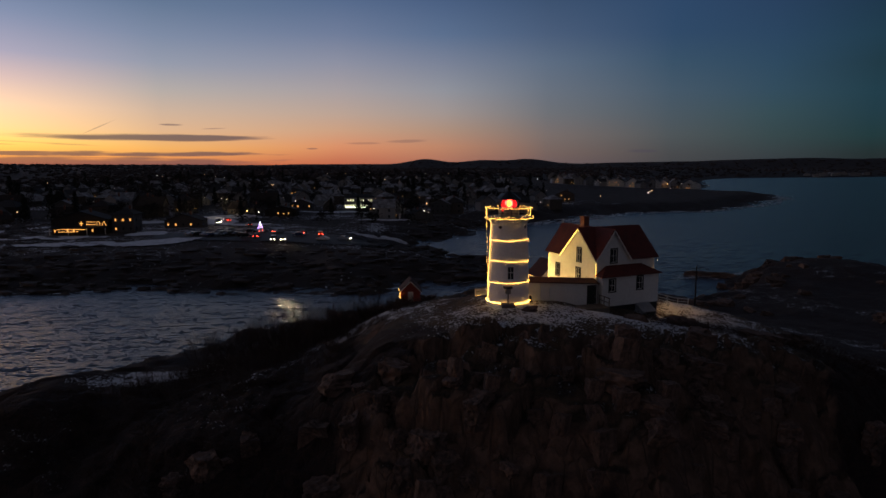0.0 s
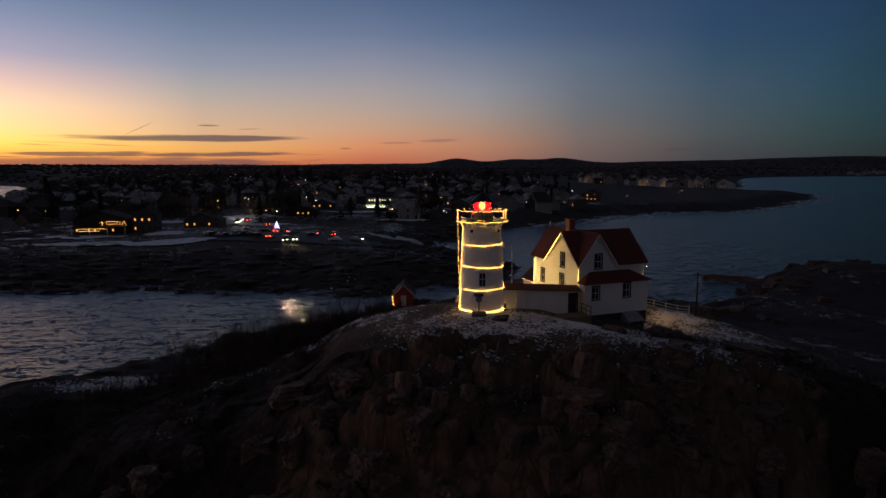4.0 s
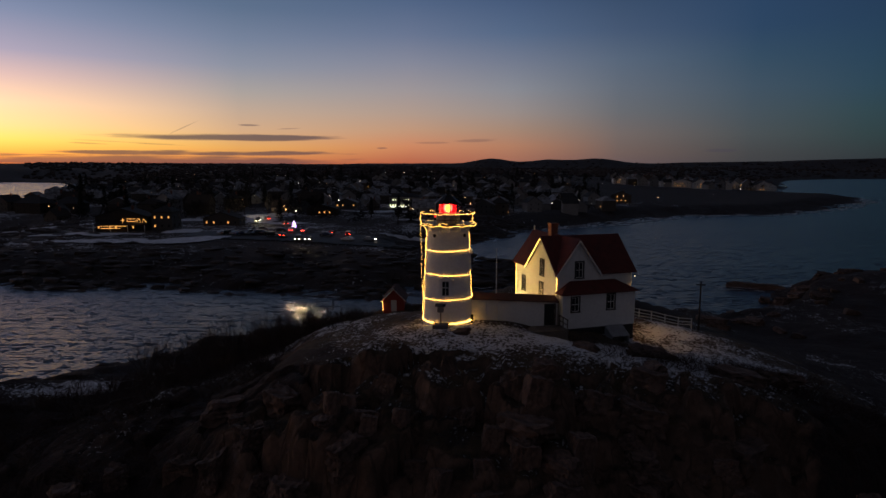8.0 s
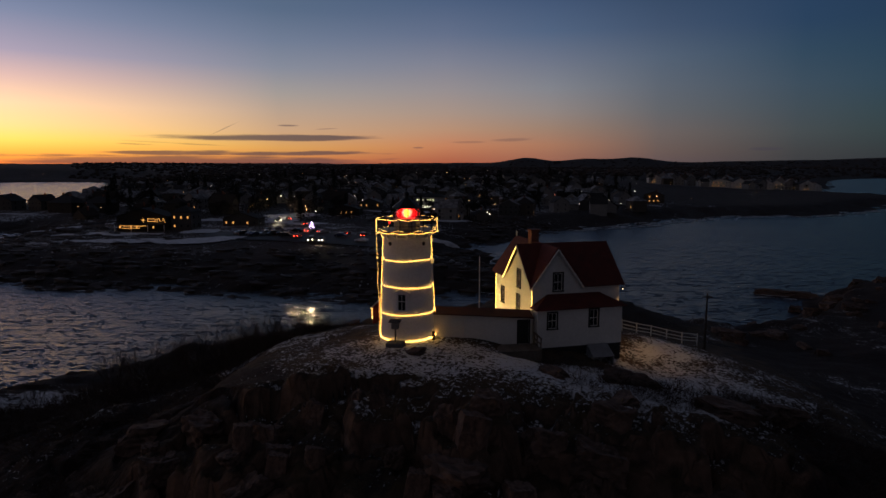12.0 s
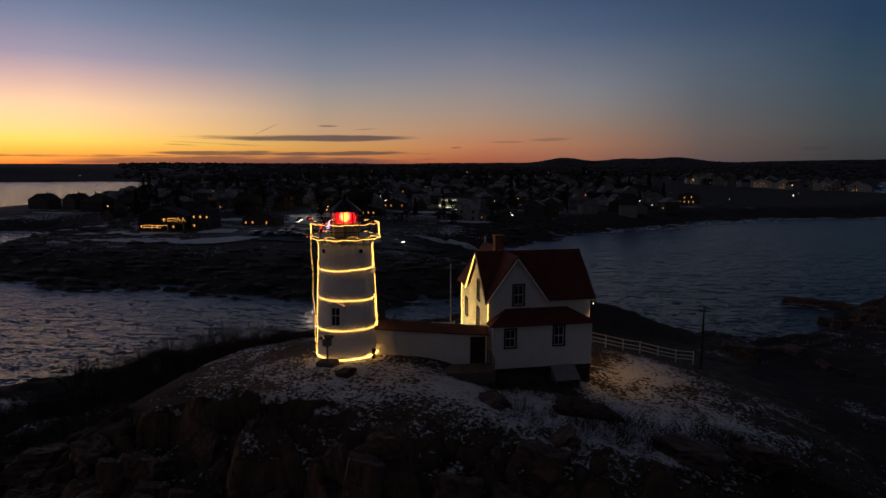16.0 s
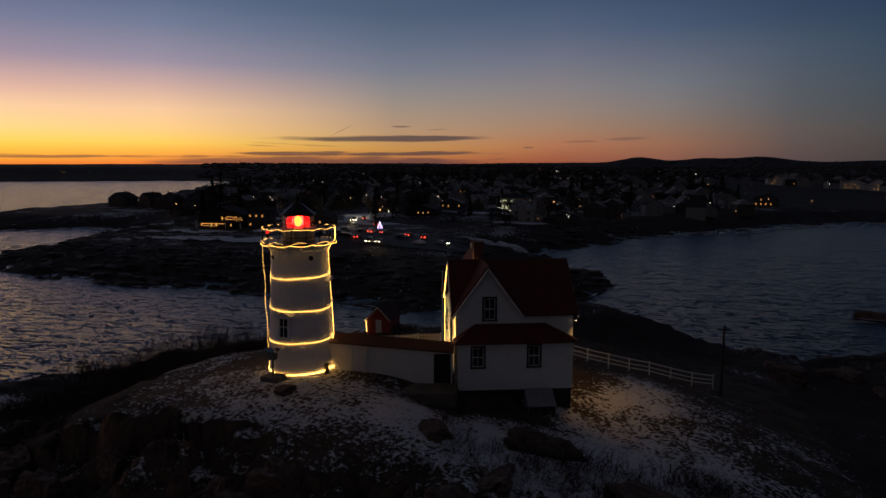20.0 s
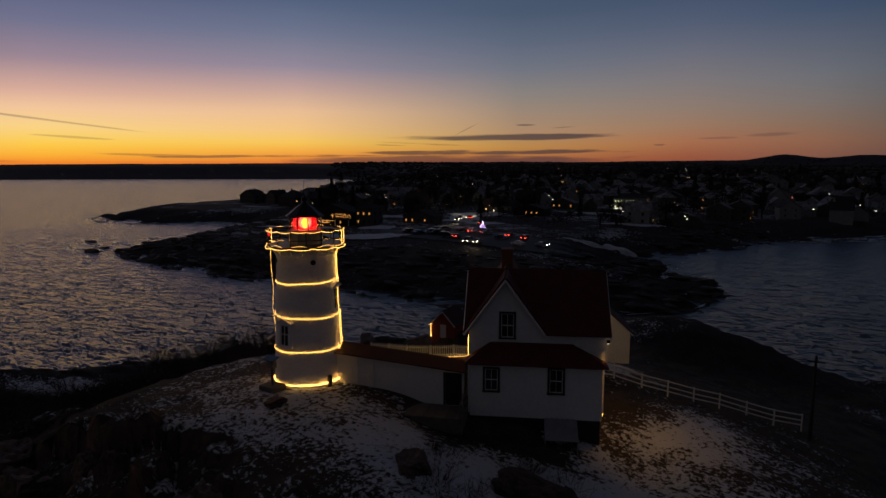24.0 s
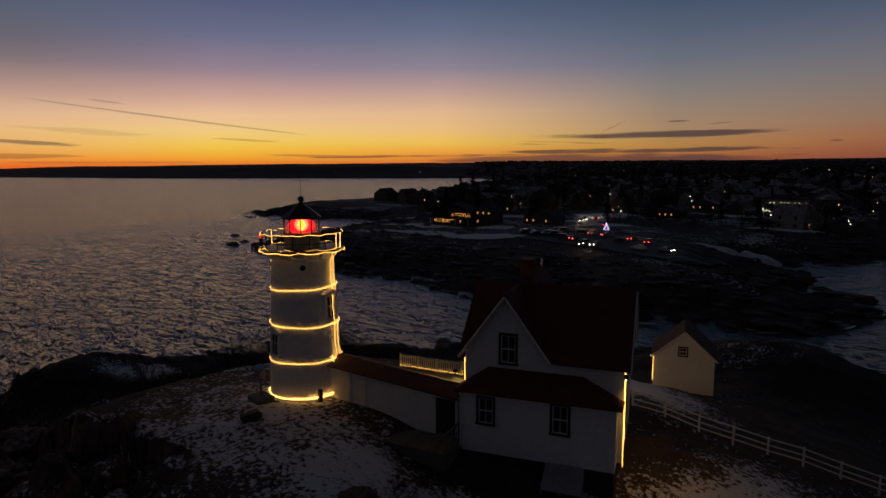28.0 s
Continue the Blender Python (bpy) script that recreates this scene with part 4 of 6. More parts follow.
part("casing", bars(lambda a, b, d: (a, d, b), [(WL - 1.32, WL - 1.2, 15.05, 17.22, -0.04, 0.08), (WL - 0.25, WL - 0.13, 15.05, 17.22, -0.04, 0.08), (WL - 1.2, WL - 0.25, 17.1, 17.22, -0.04, 0.08)]), BLACK_TRIM, way)
for y0, y1, z0, z1 in ((-0.25, 0.95, 0, 0.42), (2.15, 0.95, 0, 0.42)):
    part("roof", slab([(-0.1, y0, 18.02), (WL + 0.1, y0, 17.32), (WL + 0.1, y1, 17.32 + z1), (-0.1, y1, 18.02 + z1)], 0.09), DARK_ROOF, way, "low red roof slope")
for u in (1.6, 2.7):
    part("downspout", tube([(u, -0.05, 17.85 - 0.08 * u), (u, -0.05, 15.2)], 0.04), TRIM_WHITE, way)
# plank landing at the door
deck = thing("plank_landing", pose(15.57, 65.66, 15.07, 0, 0, wa), "weathered plank landing in front of the walkway door", "deck")
part("frame", boxed(0.04, 3.66, 0.05, 2.1, -1.3, -0.07), GREY_WOOD, deck)
for k in range(13):
    part("plank", boxed(0.285 * k + 0.01, 0.285 * k + 0.275, 0, 2.14, -0.06, 0.0), GREY_WOOD, deck)
for x, y in ((3.6, 0.02), (3.6, 1.05), (3.6, 2.0)):
    part("post", boxed(x - 0.09, x, y, y + 0.09, 0, 0.95), GREY_WOOD, deck)
part("rail", boxed(3.5, 3.62, 0.0, 2.1, 0.95, 1.03), GREY_WOOD, deck)
part("rail", boxed(3.52, 3.6, 0.0, 2.1, 0.45, 0.53), GREY_WOOD, deck)


# ---- oil house, boathouse ----
def gable_hut(name, m, w, l, he, hr, wall, label, cat, door=True, wins=(), trim=TRIM_WHITE):
    t = thing(name, m, label, cat)
    out = [(0, -0.8), (w, -0.8), (w, he), (w / 2, hr), (0, he)]
    holes = [(w / 2 - 0.45, w / 2 + 0.45, 0.05, 1.9)] if door else []
    part("wall", pierced(out, holes + list(wins), 0.15, lambda a, b, d: (a, d, b)), wall, t)
    part("wall", pierced(out, [], 0.15, lambda a, b, d: (a, l - 0.15 + d, b)), wall, t)
    for x in (0, w - 0.15):
        part("wall", boxed(x, x + 0.15, 0.15, l - 0.15, -0.8, he - 0.02), wall, t)
    k = (hr - he) / (w / 2)
    for x0, x1 in ((-0.25, w / 2), (w + 0.25, w / 2)):
        part("roof", slab([(x0, -0.25, he - 0.25 * k + 0.03), (x1, -0.25, hr + 0.03), (x1, l + 0.25, hr + 0.03), (x0, l + 0.25, he - 0.25 * k + 0.03)], 0.1), DARK_ROOF, t, "red shingled roof slope")
        part("bargeboard", tube([(x0, -0.27, he - 0.25 * k - 0.02), (x1, -0.27, hr - 0.02)], 0.07, 4), trim, t)
    if door:
        part("door", boxed(w / 2 - 0.45, w / 2 + 0.45, 0.03, 0.09, 0.05, 1.9), TRIM_WHITE, t, "white plank door")
    for h in wins:
        window(t, lambda a, b, d: (a, d, b), *h, BLACK_TRIM)
    return t


shed = gable_hut("oil_house", pose(-6.9, 104.0, 7.35, 0, 0, 5), 3.35, 4.2, 2.05, 3.75, RED_PAINT, "small red oil house with white trim and door", "shed")
rope(shed, [(-0.1, -0.1, 0.1), (-0.1, -0.1, 2.0)], 0.026)
rope(shed, [(-0.1, 4.2, 0.2), (-0.1, -0.1, 0.22)], 0.03)
rope(shed, [(-0.32, -0.32, 1.75), (-0.32, 4.3, 1.75)], 0.018)
barn = gable_hut("boathouse", pose(16.1, 97.0, 10.6, 0, 0, 22.0), 5.1, 4.2, 2.55, 4.85, HOUSE_WHITE, "white boathouse with red roof and one small window", "boathouse", door=False, wins=[(2.15, 2.75, 2.6, 3.3)])
rope(barn, [(-0.06, -0.08, 0.1), (-0.06, -0.08, 2.5)])
rope(barn, [(-0.3, -0.25, 2.35), (-0.3, 4.4, 2.35)], 0.012)


# ---- flagpole, fences, posts and small things on the island ----
pole = thing("flagpole", pose(11.7, 84.0, isle_z(11.7, 84.0)), "slim white flagpole standing in the yard", "flagpole")
part("mast", lathe([(0.09, -0.3), (0.085, 0.2), (0.045, 20.25 - isle_z(11.7, 84.0))], 10), TRIM_WHITE, pole)
part("ball", lathe([(0.02, 20.25 - isle_z(11.7, 84.0)), (0.09, 20.33 - isle_z(11.7, 84.0)), (0.02, 20.42 - isle_z(11.7, 84.0))], 10), TRIM_WHITE, pole)


def fence(pts, height, label, picket=False, mat_=None):
    mat_ = mat_ or TRIM_WHITE
    t = thing("fence", pose(pts[0][0], pts[0][1], 0), label, "fence")
    o = Vector((pts[0][0], pts[0][1], 0))
    spots = []
    for (x0, y0), (x1, y1) in zip(pts, pts[1:]):
        n = max(1, round(math.hypot(x1 - x0, y1 - y0) / 1.9))
        spots += [Vector((x0 + (x1 - x0) * k / n, y0 + (y1 - y0) * k / n, 0)) for k in range(n)]
    spots.append(Vector((*pts[-1], 0)))
    tops = [isle_z(p.x, p.y) for p in spots]
    tops = [sum(tops[max(0, i - 1):i + 2]) / len(tops[max(0, i - 1):i + 2]) for i in range(len(tops))]
    for p, z in zip(spots, tops):
        q = p - o
        part("post", boxed(q.x - 0.06, q.x + 0.06, q.y - 0.06, q.y + 0.06, z - 0.6, z + height + 0.08, bevel=0.015), mat_, t)
    for (p, z), (q, w) in zip(zip(spots, tops), zip(spots[1:], tops[1:])):
        a, b = p - o, q - o
        for f in ((0.3, 0.88) if picket else (0.28, 0.6, 0.97)):
            part("rail", tube([(a.x, a.y, z + height * f), (b.x, b.y, w + height * f)], 0.05, 4), mat_, t)
        if picket:
            n = int((b - a).length / 0.17)
            d = (b - a).normalized() * 0.045
            for k in range(n):
                c = a.lerp(b, (k + 0.5) / n)
                zz = z + (w - z) * (k + 0.5) / n
                bm = bmesh.new()
                s = Vector((-d.y, d.x, 0)) * 0.25
                lo_, hi_ = [], []
                for e in (s, -s):
                    f = [bm.verts.new(c + e + u * d + Vector((0, 0, h))) for u, h in ((-1, zz + 0.06), (1, zz + 0.06), (1, zz + height), (0, zz + height + 0.09), (-1, zz + height))]
                    bm.faces.new(f)
                    lo_.append(f)
                for i in range(5):
                    bm.faces.new((lo_[0][i], lo_[0][(i + 1) % 5], lo_[1][(i + 1) % 5], lo_[1][i]))
                bmesh.ops.recalc_face_normals(bm, faces=bm.faces)
                part("picket", bm, mat_, t)
    return t


yard_fence = fence([(4.6, 76.4), (7.4, 77.7), (10.9, 79.7), (12.9, 80.3)], 1.05, "low white picket fence lit warm along the yard", picket=True)
o_ = Vector((4.6, 76.4, 0))
rope(yard_fence, [(x - o_.x, y - o_.y, isle_z(x, y) + 0.16) for x, y in ((4.66, 76.26), (6.0, 76.9), (7.46, 77.54), (9.2, 78.56), (10.96, 79.54), (12.9, 80.14))], 0.007)
field_fence = fence([(21.8, 82.0), (25.8, 83.2), (31.0, 86.6), (36.6, 89.2)], 1.15, "white three-rail fence running down the snowy slope")
flood = thing("floodlight", pose(9.5, 77.65, isle_z(9.5, 77.65)), "small floodlight on the ground aimed at the house", "floodlight")
part("stake", tube([(0, 0, -0.2), (0, 0, 0.35)], 0.03), IRON, flood)
part("housing", boxed(-0.16, 0.1, -0.14, 0.14, 0.3, 0.52, bevel=0.02), IRON, flood)

BARK_DARK = mat("tarred_pole", (0.035, 0.028, 0.024), 0.9, noise_scale=3, amount=0.4)
ut = thing("utility_pole", pose(37.2, 88.2, isle_z(37.2, 88.2)), "thin dark wooden utility pole beside the fence", "utility pole")
part("shaft", lathe([(0.14, -0.5), (0.13, 0.5), (0.09, 6.6)], 10), BARK_DARK, ut)
part("crossarm", boxed(-0.6, 0.6, -0.05, 0.05, 6.1, 6.22), BARK_DARK, ut)

DULL_METAL = mat("dull_grey_metal", (0.22, 0.22, 0.22), 0.5, 0.4, noise_scale=3, amount=0.3)
pz = isle_z(7.3, 62.6)
pad = thing("fog_signal", pose(7.35, 62.7, pz), "grey fog signal box on a post with a dark concrete pad", "fog signal")
part("pad", boxed(-0.68, 0.68, -0.55, 0.55, -0.5, 0.34, bevel=0.03), CONCRETE, pad)
part("post", tube([(0, 0, 0.3), (0, 0, 1.75)], 0.07), CONCRETE, pad)
bx = part("signal_box", boxed(-0.3, 0.27, -0.22, 0.22, 1.45, 1.98, bevel=0.04), DULL_METAL, pad)
part("panel", slab([(-0.5, -0.3, 2.0), (0.45, -0.3, 2.0), (0.45, 0.3, 2.14), (-0.5, 0.3, 2.14)], 0.04), GLASS, bx)
stub = thing("bollard", pose(10.0, 65.2, isle_z(10.0, 65.2)), "short dark post at the tower foot", "post")
part("body", boxed(-0.12, 0.12, -0.12, 0.12, -0.3, 0.75, bevel=0.02), IRON, stub)

# cellar hatch against the house front
hatch = thing("cellar_hatch", pose(23.05, 70.1, 13.72, 0, 0, HA), "pale slanted cellar hatch against the foundation", "cellar hatch")
GREY_PAINT = mat("worn_grey_paint", (0.3, 0.31, 0.33), 0.8, noise_scale=2, amount=0.35)
part("body", slab([(0, -1.0, 0.15), (2.0, -1.0, 0.15), (2.0, 0.35, 0.95), (0, 0.35, 0.95)], 0.08), GREY_PAINT, hatch)
for x in (0, 1.92):
    bm = bmesh.new()
    f = [bm.verts.new((x + e, y, z)) for e in (0, 0.08) for y, z in ((-0.98, -1.3), (0.34, -1.3), (0.34, 0.95), (-0.98, 0.14))]
    for q in ((0, 1, 2, 3), (4, 5, 6, 7), (0, 1, 5, 4), (1, 2, 6, 5), (2, 3, 7, 6), (3, 0, 4, 7)):
        bm.faces.new([f[i] for i in q])
    bmesh.ops.recalc_face_normals(bm, faces=bm.faces)
    part("cheek", bm, GREY_PAINT, hatch)
for k in range(6):
    part("batten", slab([(0.1 + 0.32 * k, -1.0, 0.235), (0.2 + 0.32 * k, -1.0, 0.235), (0.2 + 0.32 * k, 0.35, 1.035), (0.1 + 0.32 * k, 0.35, 1.035)], 0.02), GREY_PAINT, hatch)


# ---- boulders ----
def boulder_mesh(seed, square=False):
    """A jointed block: a ball cut flat by planes, then roughened at three scales; square ones keep upright faces."""
    bm = bmesh.new()
    bmesh.ops.create_icosphere(bm, subdivisions=4, radius=1.25)
    r = random.Random(seed)
    planes = [(Vector(n).normalized(), d) for n, d in (((1, 0.1, 0), 0.8), ((-1, 0, 0.1), 0.8), ((0, 1, 0.1), 0.75), ((0.1, -1, 0), 0.75), ((0.1, 0.1, 1), 0.8))]
    planes += [(Vector((r.gauss(0, 1), r.gauss(0, 1), r.gauss(0, 0.15 if square else 0.7))).normalized(), r.uniform(0.6, 0.95)) for _ in range(5 if square else 7)]
    rough = 0.45 if square else 1.0
    for v in bm.verts:
        for n, d in planes:
            k = v.co.dot(n)
            if k > d:
                v.co -= n * (k - d)
        p = v.co + Vector((seed * 3.1, 0, 0))
        c_, _ = noise.voronoi(p * 1.6)
        v.co += v.co.normalized() * rough * (0.16 * noise.noise(p * 1.7) + 0.07 * noise.noise(p * 4.5) + 0.035 * noise.noise(p * 11) - 0.16 * math.exp(-((c_[1] - c_[0]) / 0.09) ** 2))
    me = bpy.data.meshes.new("boulder")
    bm.to_mesh(me)
    bm.free()
    me.materials.append(ROCK)
    return me


rock_meshes = [boulder_mesh(s) for s in range(7)]
pillar_meshes = [boulder_mesh(s, True) for s in range(20, 25)]
rng = random.Random(12)


def boulder(x, y, sx, sy, sz, z=None, rz=None, label="rough brown granite boulder on the cliff"):
    ob = new("boulder", rng.choice(rock_meshes))
    zz = isle_z(x, y) if z is None else z
    ob.matrix_world = pose(x, y, zz, rng.uniform(-12, 12), rng.uniform(-12, 12), rng.uniform(0, 360) if rz is None else rz) @ Matrix.Diagonal((sx, sy, sz, 1))
    return tagged(ob, label, "rock", "boulders of the cliff")


# tall jointed pillars at the crest and boulders down the cliff
for x, y, h, w in ((13.8, 49.8, 1.9, 1.0), (12.6, 50.3, 1.5, 0.8), (16.2, 50.8, 1.6, 1.4), (14.6, 45.8, 1.9, 1.1), (4.6, 52.2, 1.1, 0.9), (7.8, 51.8, 1.2, 0.7), (9.4, 51.0, 1.3, 0.8), (19.4, 50.8, 1.4, 1.6), (1.5, 50.5, 1.7, 1.7), (-3.5, 52.5, 1.6, 1.8), (-8.5, 53.0, 1.4, 2.1), (23.5, 53.5, 1.3, 1.6)):
    boulder(x, y, w, w * 0.8, h, rz=rng.uniform(-30, 30), label="tall weathered granite pillar at the crest of the cliff")
pr = random.Random(31)
for k in range(60):
    x, y = pr.uniform(-13, 33), pr.uniform(38.5, 49.5)
    w = pr.uniform(0.5, 1.25)
    ob = new("boulder", pr.choice(pillar_meshes))
    ob.matrix_world = pose(x, y, isle_z(x, y) + pr.uniform(-0.5, 0.2), pr.uniform(-7, 7), pr.uniform(-7, 7), 18 + pr.uniform(-22, 22)) @ Matrix.Diagonal((w, w * pr.uniform(0.7, 1.1), w * pr.uniform(0.9, 1.8), 1))
    tagged(ob, "upright jointed granite block on the cliff face", "rock", "boulders of the cliff")
for k in range(85):
    x, y = rng.uniform(-34, 46), rng.uniform(37, 51)
    s = rng.uniform(0.5, 1.7)
    boulder(x, y, s * rng.uniform(0.8, 1.4), s, s * rng.uniform(0.6, 1.3))
for k in range(60):
    x, y = rng.uniform(46, 104), rng.uniform(70, 160)
    s = rng.uniform(0.6, 2.0)
    boulder(x, y, s * 1.4, s, s * 0.8, label="dark granite boulder on the rocky point")
for x, y, s in ((24.5, 57.0, 1.3), (25.4, 62.4, 1.5), (27.2, 63.2, 1.0), (31.5, 58.8, 1.8), (35.5, 61.5, 1.6), (20.0, 60.2, 1.1), (9.3, 60.9, 0.7), (-2, 106.5, 0.8), (-12, 108, 1.6), (-18, 104, 1.5)):
    boulder(x, y, s * 1.5, s, s * 0.55, label="low dark granite outcrop in the snowy turf")


# ---- shrubs ----
TWIG = mat("brown_twigs", (0.04, 0.019, 0.013), 0.9, noise_scale=3, amount=0.4)


def shrub_mesh(seed, h=1.7, n=34, stem=0.022):
    r = random.Random(seed)
    bm = bmesh.new()

    def limb(p, d, length, rad, depth):
        pts = [p]
        for k in range(3):
            d = (d + Vector((r.uniform(-0.3, 0.3), r.uniform(-0.3, 0.3), r.uniform(-0.05, 0.25)))).normalized()
            pts.append(pts[-1] + d * length / 3)
        prev = None
        for i, q in enumerate(pts):
            rr = rad * (1 - 0.25 * i)
            ring_ = [bm.verts.new(q + Vector((rr * math.cos(t), rr * math.sin(t), 0))) for t in (0, 2.09, 4.19)]
            if prev:
                for k in range(3):
                    bm.faces.new((prev[k], prev[(k + 1) % 3], ring_[(k + 1) % 3], ring_[k]))
            prev = ring_
        if depth:
            for q in pts[1:]:
                for _ in range(2):
                    limb(q, (d + Vector((r.uniform(-0.9, 0.9), r.uniform(-0.9, 0.9), r.uniform(-0.1, 0.5)))).normalized(), length * 0.5, rad * 0.5, depth - 1)

    for k in range(n):
        a = r.uniform(0, 6.28)
        q = r.random() ** 0.5 * 1.0
        limb(Vector((q * math.cos(a), q * math.sin(a), -0.1)), Vector((math.cos(a) * 0.5 * q, math.sin(a) * 0.5 * q, 1)).normalized(), h * r.uniform(0.5, 1.0), stem, 2 if stem > 0.03 else 1)
    me = bpy.data.meshes.new("shrub")
    bm.to_mesh(me)
    bm.free()
    me.materials.append(TWIG)
    return me


shrubs = [shrub_mesh(s) for s in range(4)]
big_shrubs = [shrub_mesh(s_, 2.6, 20, 0.034) for s_ in (11, 12, 13)]
for k in range(70):
    x, y = rng.uniform(-22, -4), rng.uniform(66, 92)
    ob = new("shrub", rng.choice(shrubs))
    ob.matrix_world = pose(x, y, isle_z(x, y) - 0.05, 0, 0, rng.uniform(0, 360)) @ Matrix.Diagonal((rng.uniform(1.0, 1.8), rng.uniform(1.0, 1.8), rng.uniform(0.25, 0.6), 1))
    tagged(ob, "low leafless reddish-brown shrub in the turf", "shrub", "shrubs on the slope")
for k in range(95):
    t = rng.random()
    x, y = -32 + 27 * t + rng.uniform(-3, 3), 66 + 15 * t + rng.uniform(-6, 6)
    ob = new("shrub", rng.choice(shrubs))
    ob.matrix_world = pose(x, y, isle_z(x, y) - 0.05, 0, 0, rng.uniform(0, 360)) @ Matrix.Diagonal((rng.uniform(0.9, 1.7), rng.uniform(0.9, 1.7), rng.uniform(0.5, 1.0), 1))
    tagged(ob, "leafless reddish-brown shrub on the seaward slope", "shrub", "shrubs on the slope")
for x, y in ((-14, 77), (-12.4, 78.4), (-20.5, 80), (-9.5, 78), (-16.5, 78), (-18, 75), (-23, 77), (-11, 76.5), (-32, 79), (-30, 81), (-28, 80), (-26.5, 83), (-25, 82), (-24, 85), (-22, 86), (-21, 84), (-20, 88), (-18, 88), (-17, 90), (-15.5, 87)):
    ob = new("shrub", rng.choice(big_shrubs))
    ob.matrix_world = pose(x, y, isle_z(x, y) - 0.05, 0, 0, rng.uniform(0, 360)) @ Matrix.Diagonal((rng.uniform(1.0, 1.5), rng.uniform(1.0, 1.5), rng.uniform(0.8, 1.35), 1))
    tagged(ob, "tall bare many-stemmed shrub on the slope", "shrub", "shrubs on the slope")

for k in range(190):
    if k < 110:
        x, y = rng.uniform(-44, -9), rng.uniform(44, 66)
    else:
        x, y = rng.uniform(26, 52), rng.uniform(50, 66)
    if heath_and_shade(np.array([x]), np.array([y]))[0] < 0.4 or isle_z(x, y) < 2.5:
        continue
    ob = new("shrub", rng.choice(shrubs))
    ob.matrix_world = pose(x, y, isle_z(x, y) - 0.15, 0, 0, rng.uniform(0, 360)) @ Matrix.Diagonal((rng.uniform(1.3, 2.4), rng.uniform(1.3, 2.4), rng.uniform(0.3, 0.65), 1))
    tagged(ob, "low dark tangled brush on the rocky flank", "shrub", "shrubs on the slope")

for k in range(46):
    x, y = rng.uniform(19, 36), rng.uniform(58, 66)
    ob = new("shrub", rng.choice(shrubs))
    ob.matrix_world = pose(x, y, isle_z(x, y) - 0.1, 0, 0, rng.uniform(0, 360)) @ Matrix.Diagonal((rng.uniform(0.8, 1.6), rng.uniform(0.6, 1.1), rng.uniform(0.25, 0.5), 1))
    tagged(ob, "low dark bush poking out of the patchy snow", "shrub", "shrubs on the slope")

# ---- reef and surf ----
for x, y, sx, sy, sz in ((75, 172, 8, 3, 1.9), (10, 205, 6, 4, 2.0), (-186, 156, 6, 2.5, 1.6), (-176, 163, 5, 3, 1.4), (-168, 158, 3, 2, 1.1), (-192, 164, 4, 2, 0.9), (-215, 172, 5, 2, 0.8)):
    ob = new("reef_rock", rng.choice(rock_meshes))
    ob.matrix_world = pose(x, y, -0.3, 0, 0, rng.uniform(-15, 15)) @ Matrix.Diagonal((sx, sy, sz, 1))
    tagged(ob, "wet dark reef rock awash in the sea", "rock", "reef rocks")
FOAM = mat("sea_foam", (0.85, 0.88, 0.9), 0.9, noise_scale=1.5, amount=0.5)
verts, faces = [], []


def foam_strip(x, y, ang, length, width):
    n = max(4, int(length / 1.5))
    c, s = math.cos(ang), math.sin(ang)
    base = len(verts)
    for i in range(n + 1):
        u = length * (i / n - 0.5)
        w = width * math.sin(math.pi * (i + 0.001) / n) * rng.uniform(0.35, 1.0)
        v = rng.uniform(-0.4, 0.4) * width + 0.02 * u * math.sin(u)
        for e in (-w / 2, w / 2):
            verts.append((x + u * c - (v + e) * s, y + u * s + (v + e) * c, 0.2))
    for i in range(n):
        a = base + 2 * i
        faces.append((a, a + 2, a + 3, a + 1))


for i in range(len(SHORE)):
    (x0, y0), (x1, y1) = SHORE[i], SHORE[(i + 1) % len(SHORE)]
    if not (-340 < min(x0, x1) and max(x0, x1) < 420 and max(y0, y1) < 1010):
        continue
    L = math.hypot(x1 - x0, y1 - y0)
    ang = math.atan2(y1 - y0, x1 - x0)
    strong = 4.0 if x0 > 15 and y0 > 270 else (1.6 if x1 < -190 else 0.7)
    nx, ny = math.sin(ang), -math.cos(ang)
    reach = np.arange(-24.0, 26.0, 1.0)
    for k in range(int(L / 6 * strong)):
        f = rng.random()
        px, py = x0 + (x1 - x0) * f, y0 + (y1 - y0) * f
        wet = main_height(px + nx * reach, py + ny * reach) > 0.02
        off = (reach[wet][-1] if wet.any() else 0.0) + (rng.uniform(0, 12) if strong > 1 else rng.uniform(0, 4))
        w = rng.uniform(0.8, 4.2) if strong > 1 else rng.uniform(0.3, 0.9)
        foam_strip(px + nx * off, py + ny * off, ang + rng.uniform(-0.2, 0.2), rng.uniform(3, 16) * (1 if strong > 1 else 0.5), w)
for k in range(40):
    foam_strip(rng.uniform(-225, -160), rng.uniform(148, 176), rng.uniform(-0.3, 0.3), rng.uniform(2, 9), rng.uniform(0.3, 1.3))
for k in range(26):
    foam_strip(rng.uniform(80, 108), rng.uniform(169, 179), rng.uniform(-0.4, 0.2), rng.uniform(3, 12), rng.uniform(0.4, 1.8))
    foam_strip(rng.uniform(66, 84), rng.uniform(166, 171), rng.uniform(-0.3, 0.3), rng.uniform(2, 6), rng.uniform(0.2, 0.6))
SHORE_STONE = mat("shore_stone", (0.055, 0.038, 0.032), 0.7, noise_scale=0.8, second=(0.018, 0.013, 0.012), bump=0.5)
me = bpy.data.meshes.new("surf")
me.from_pydata(verts, [], faces)
me.materials.append(FOAM)
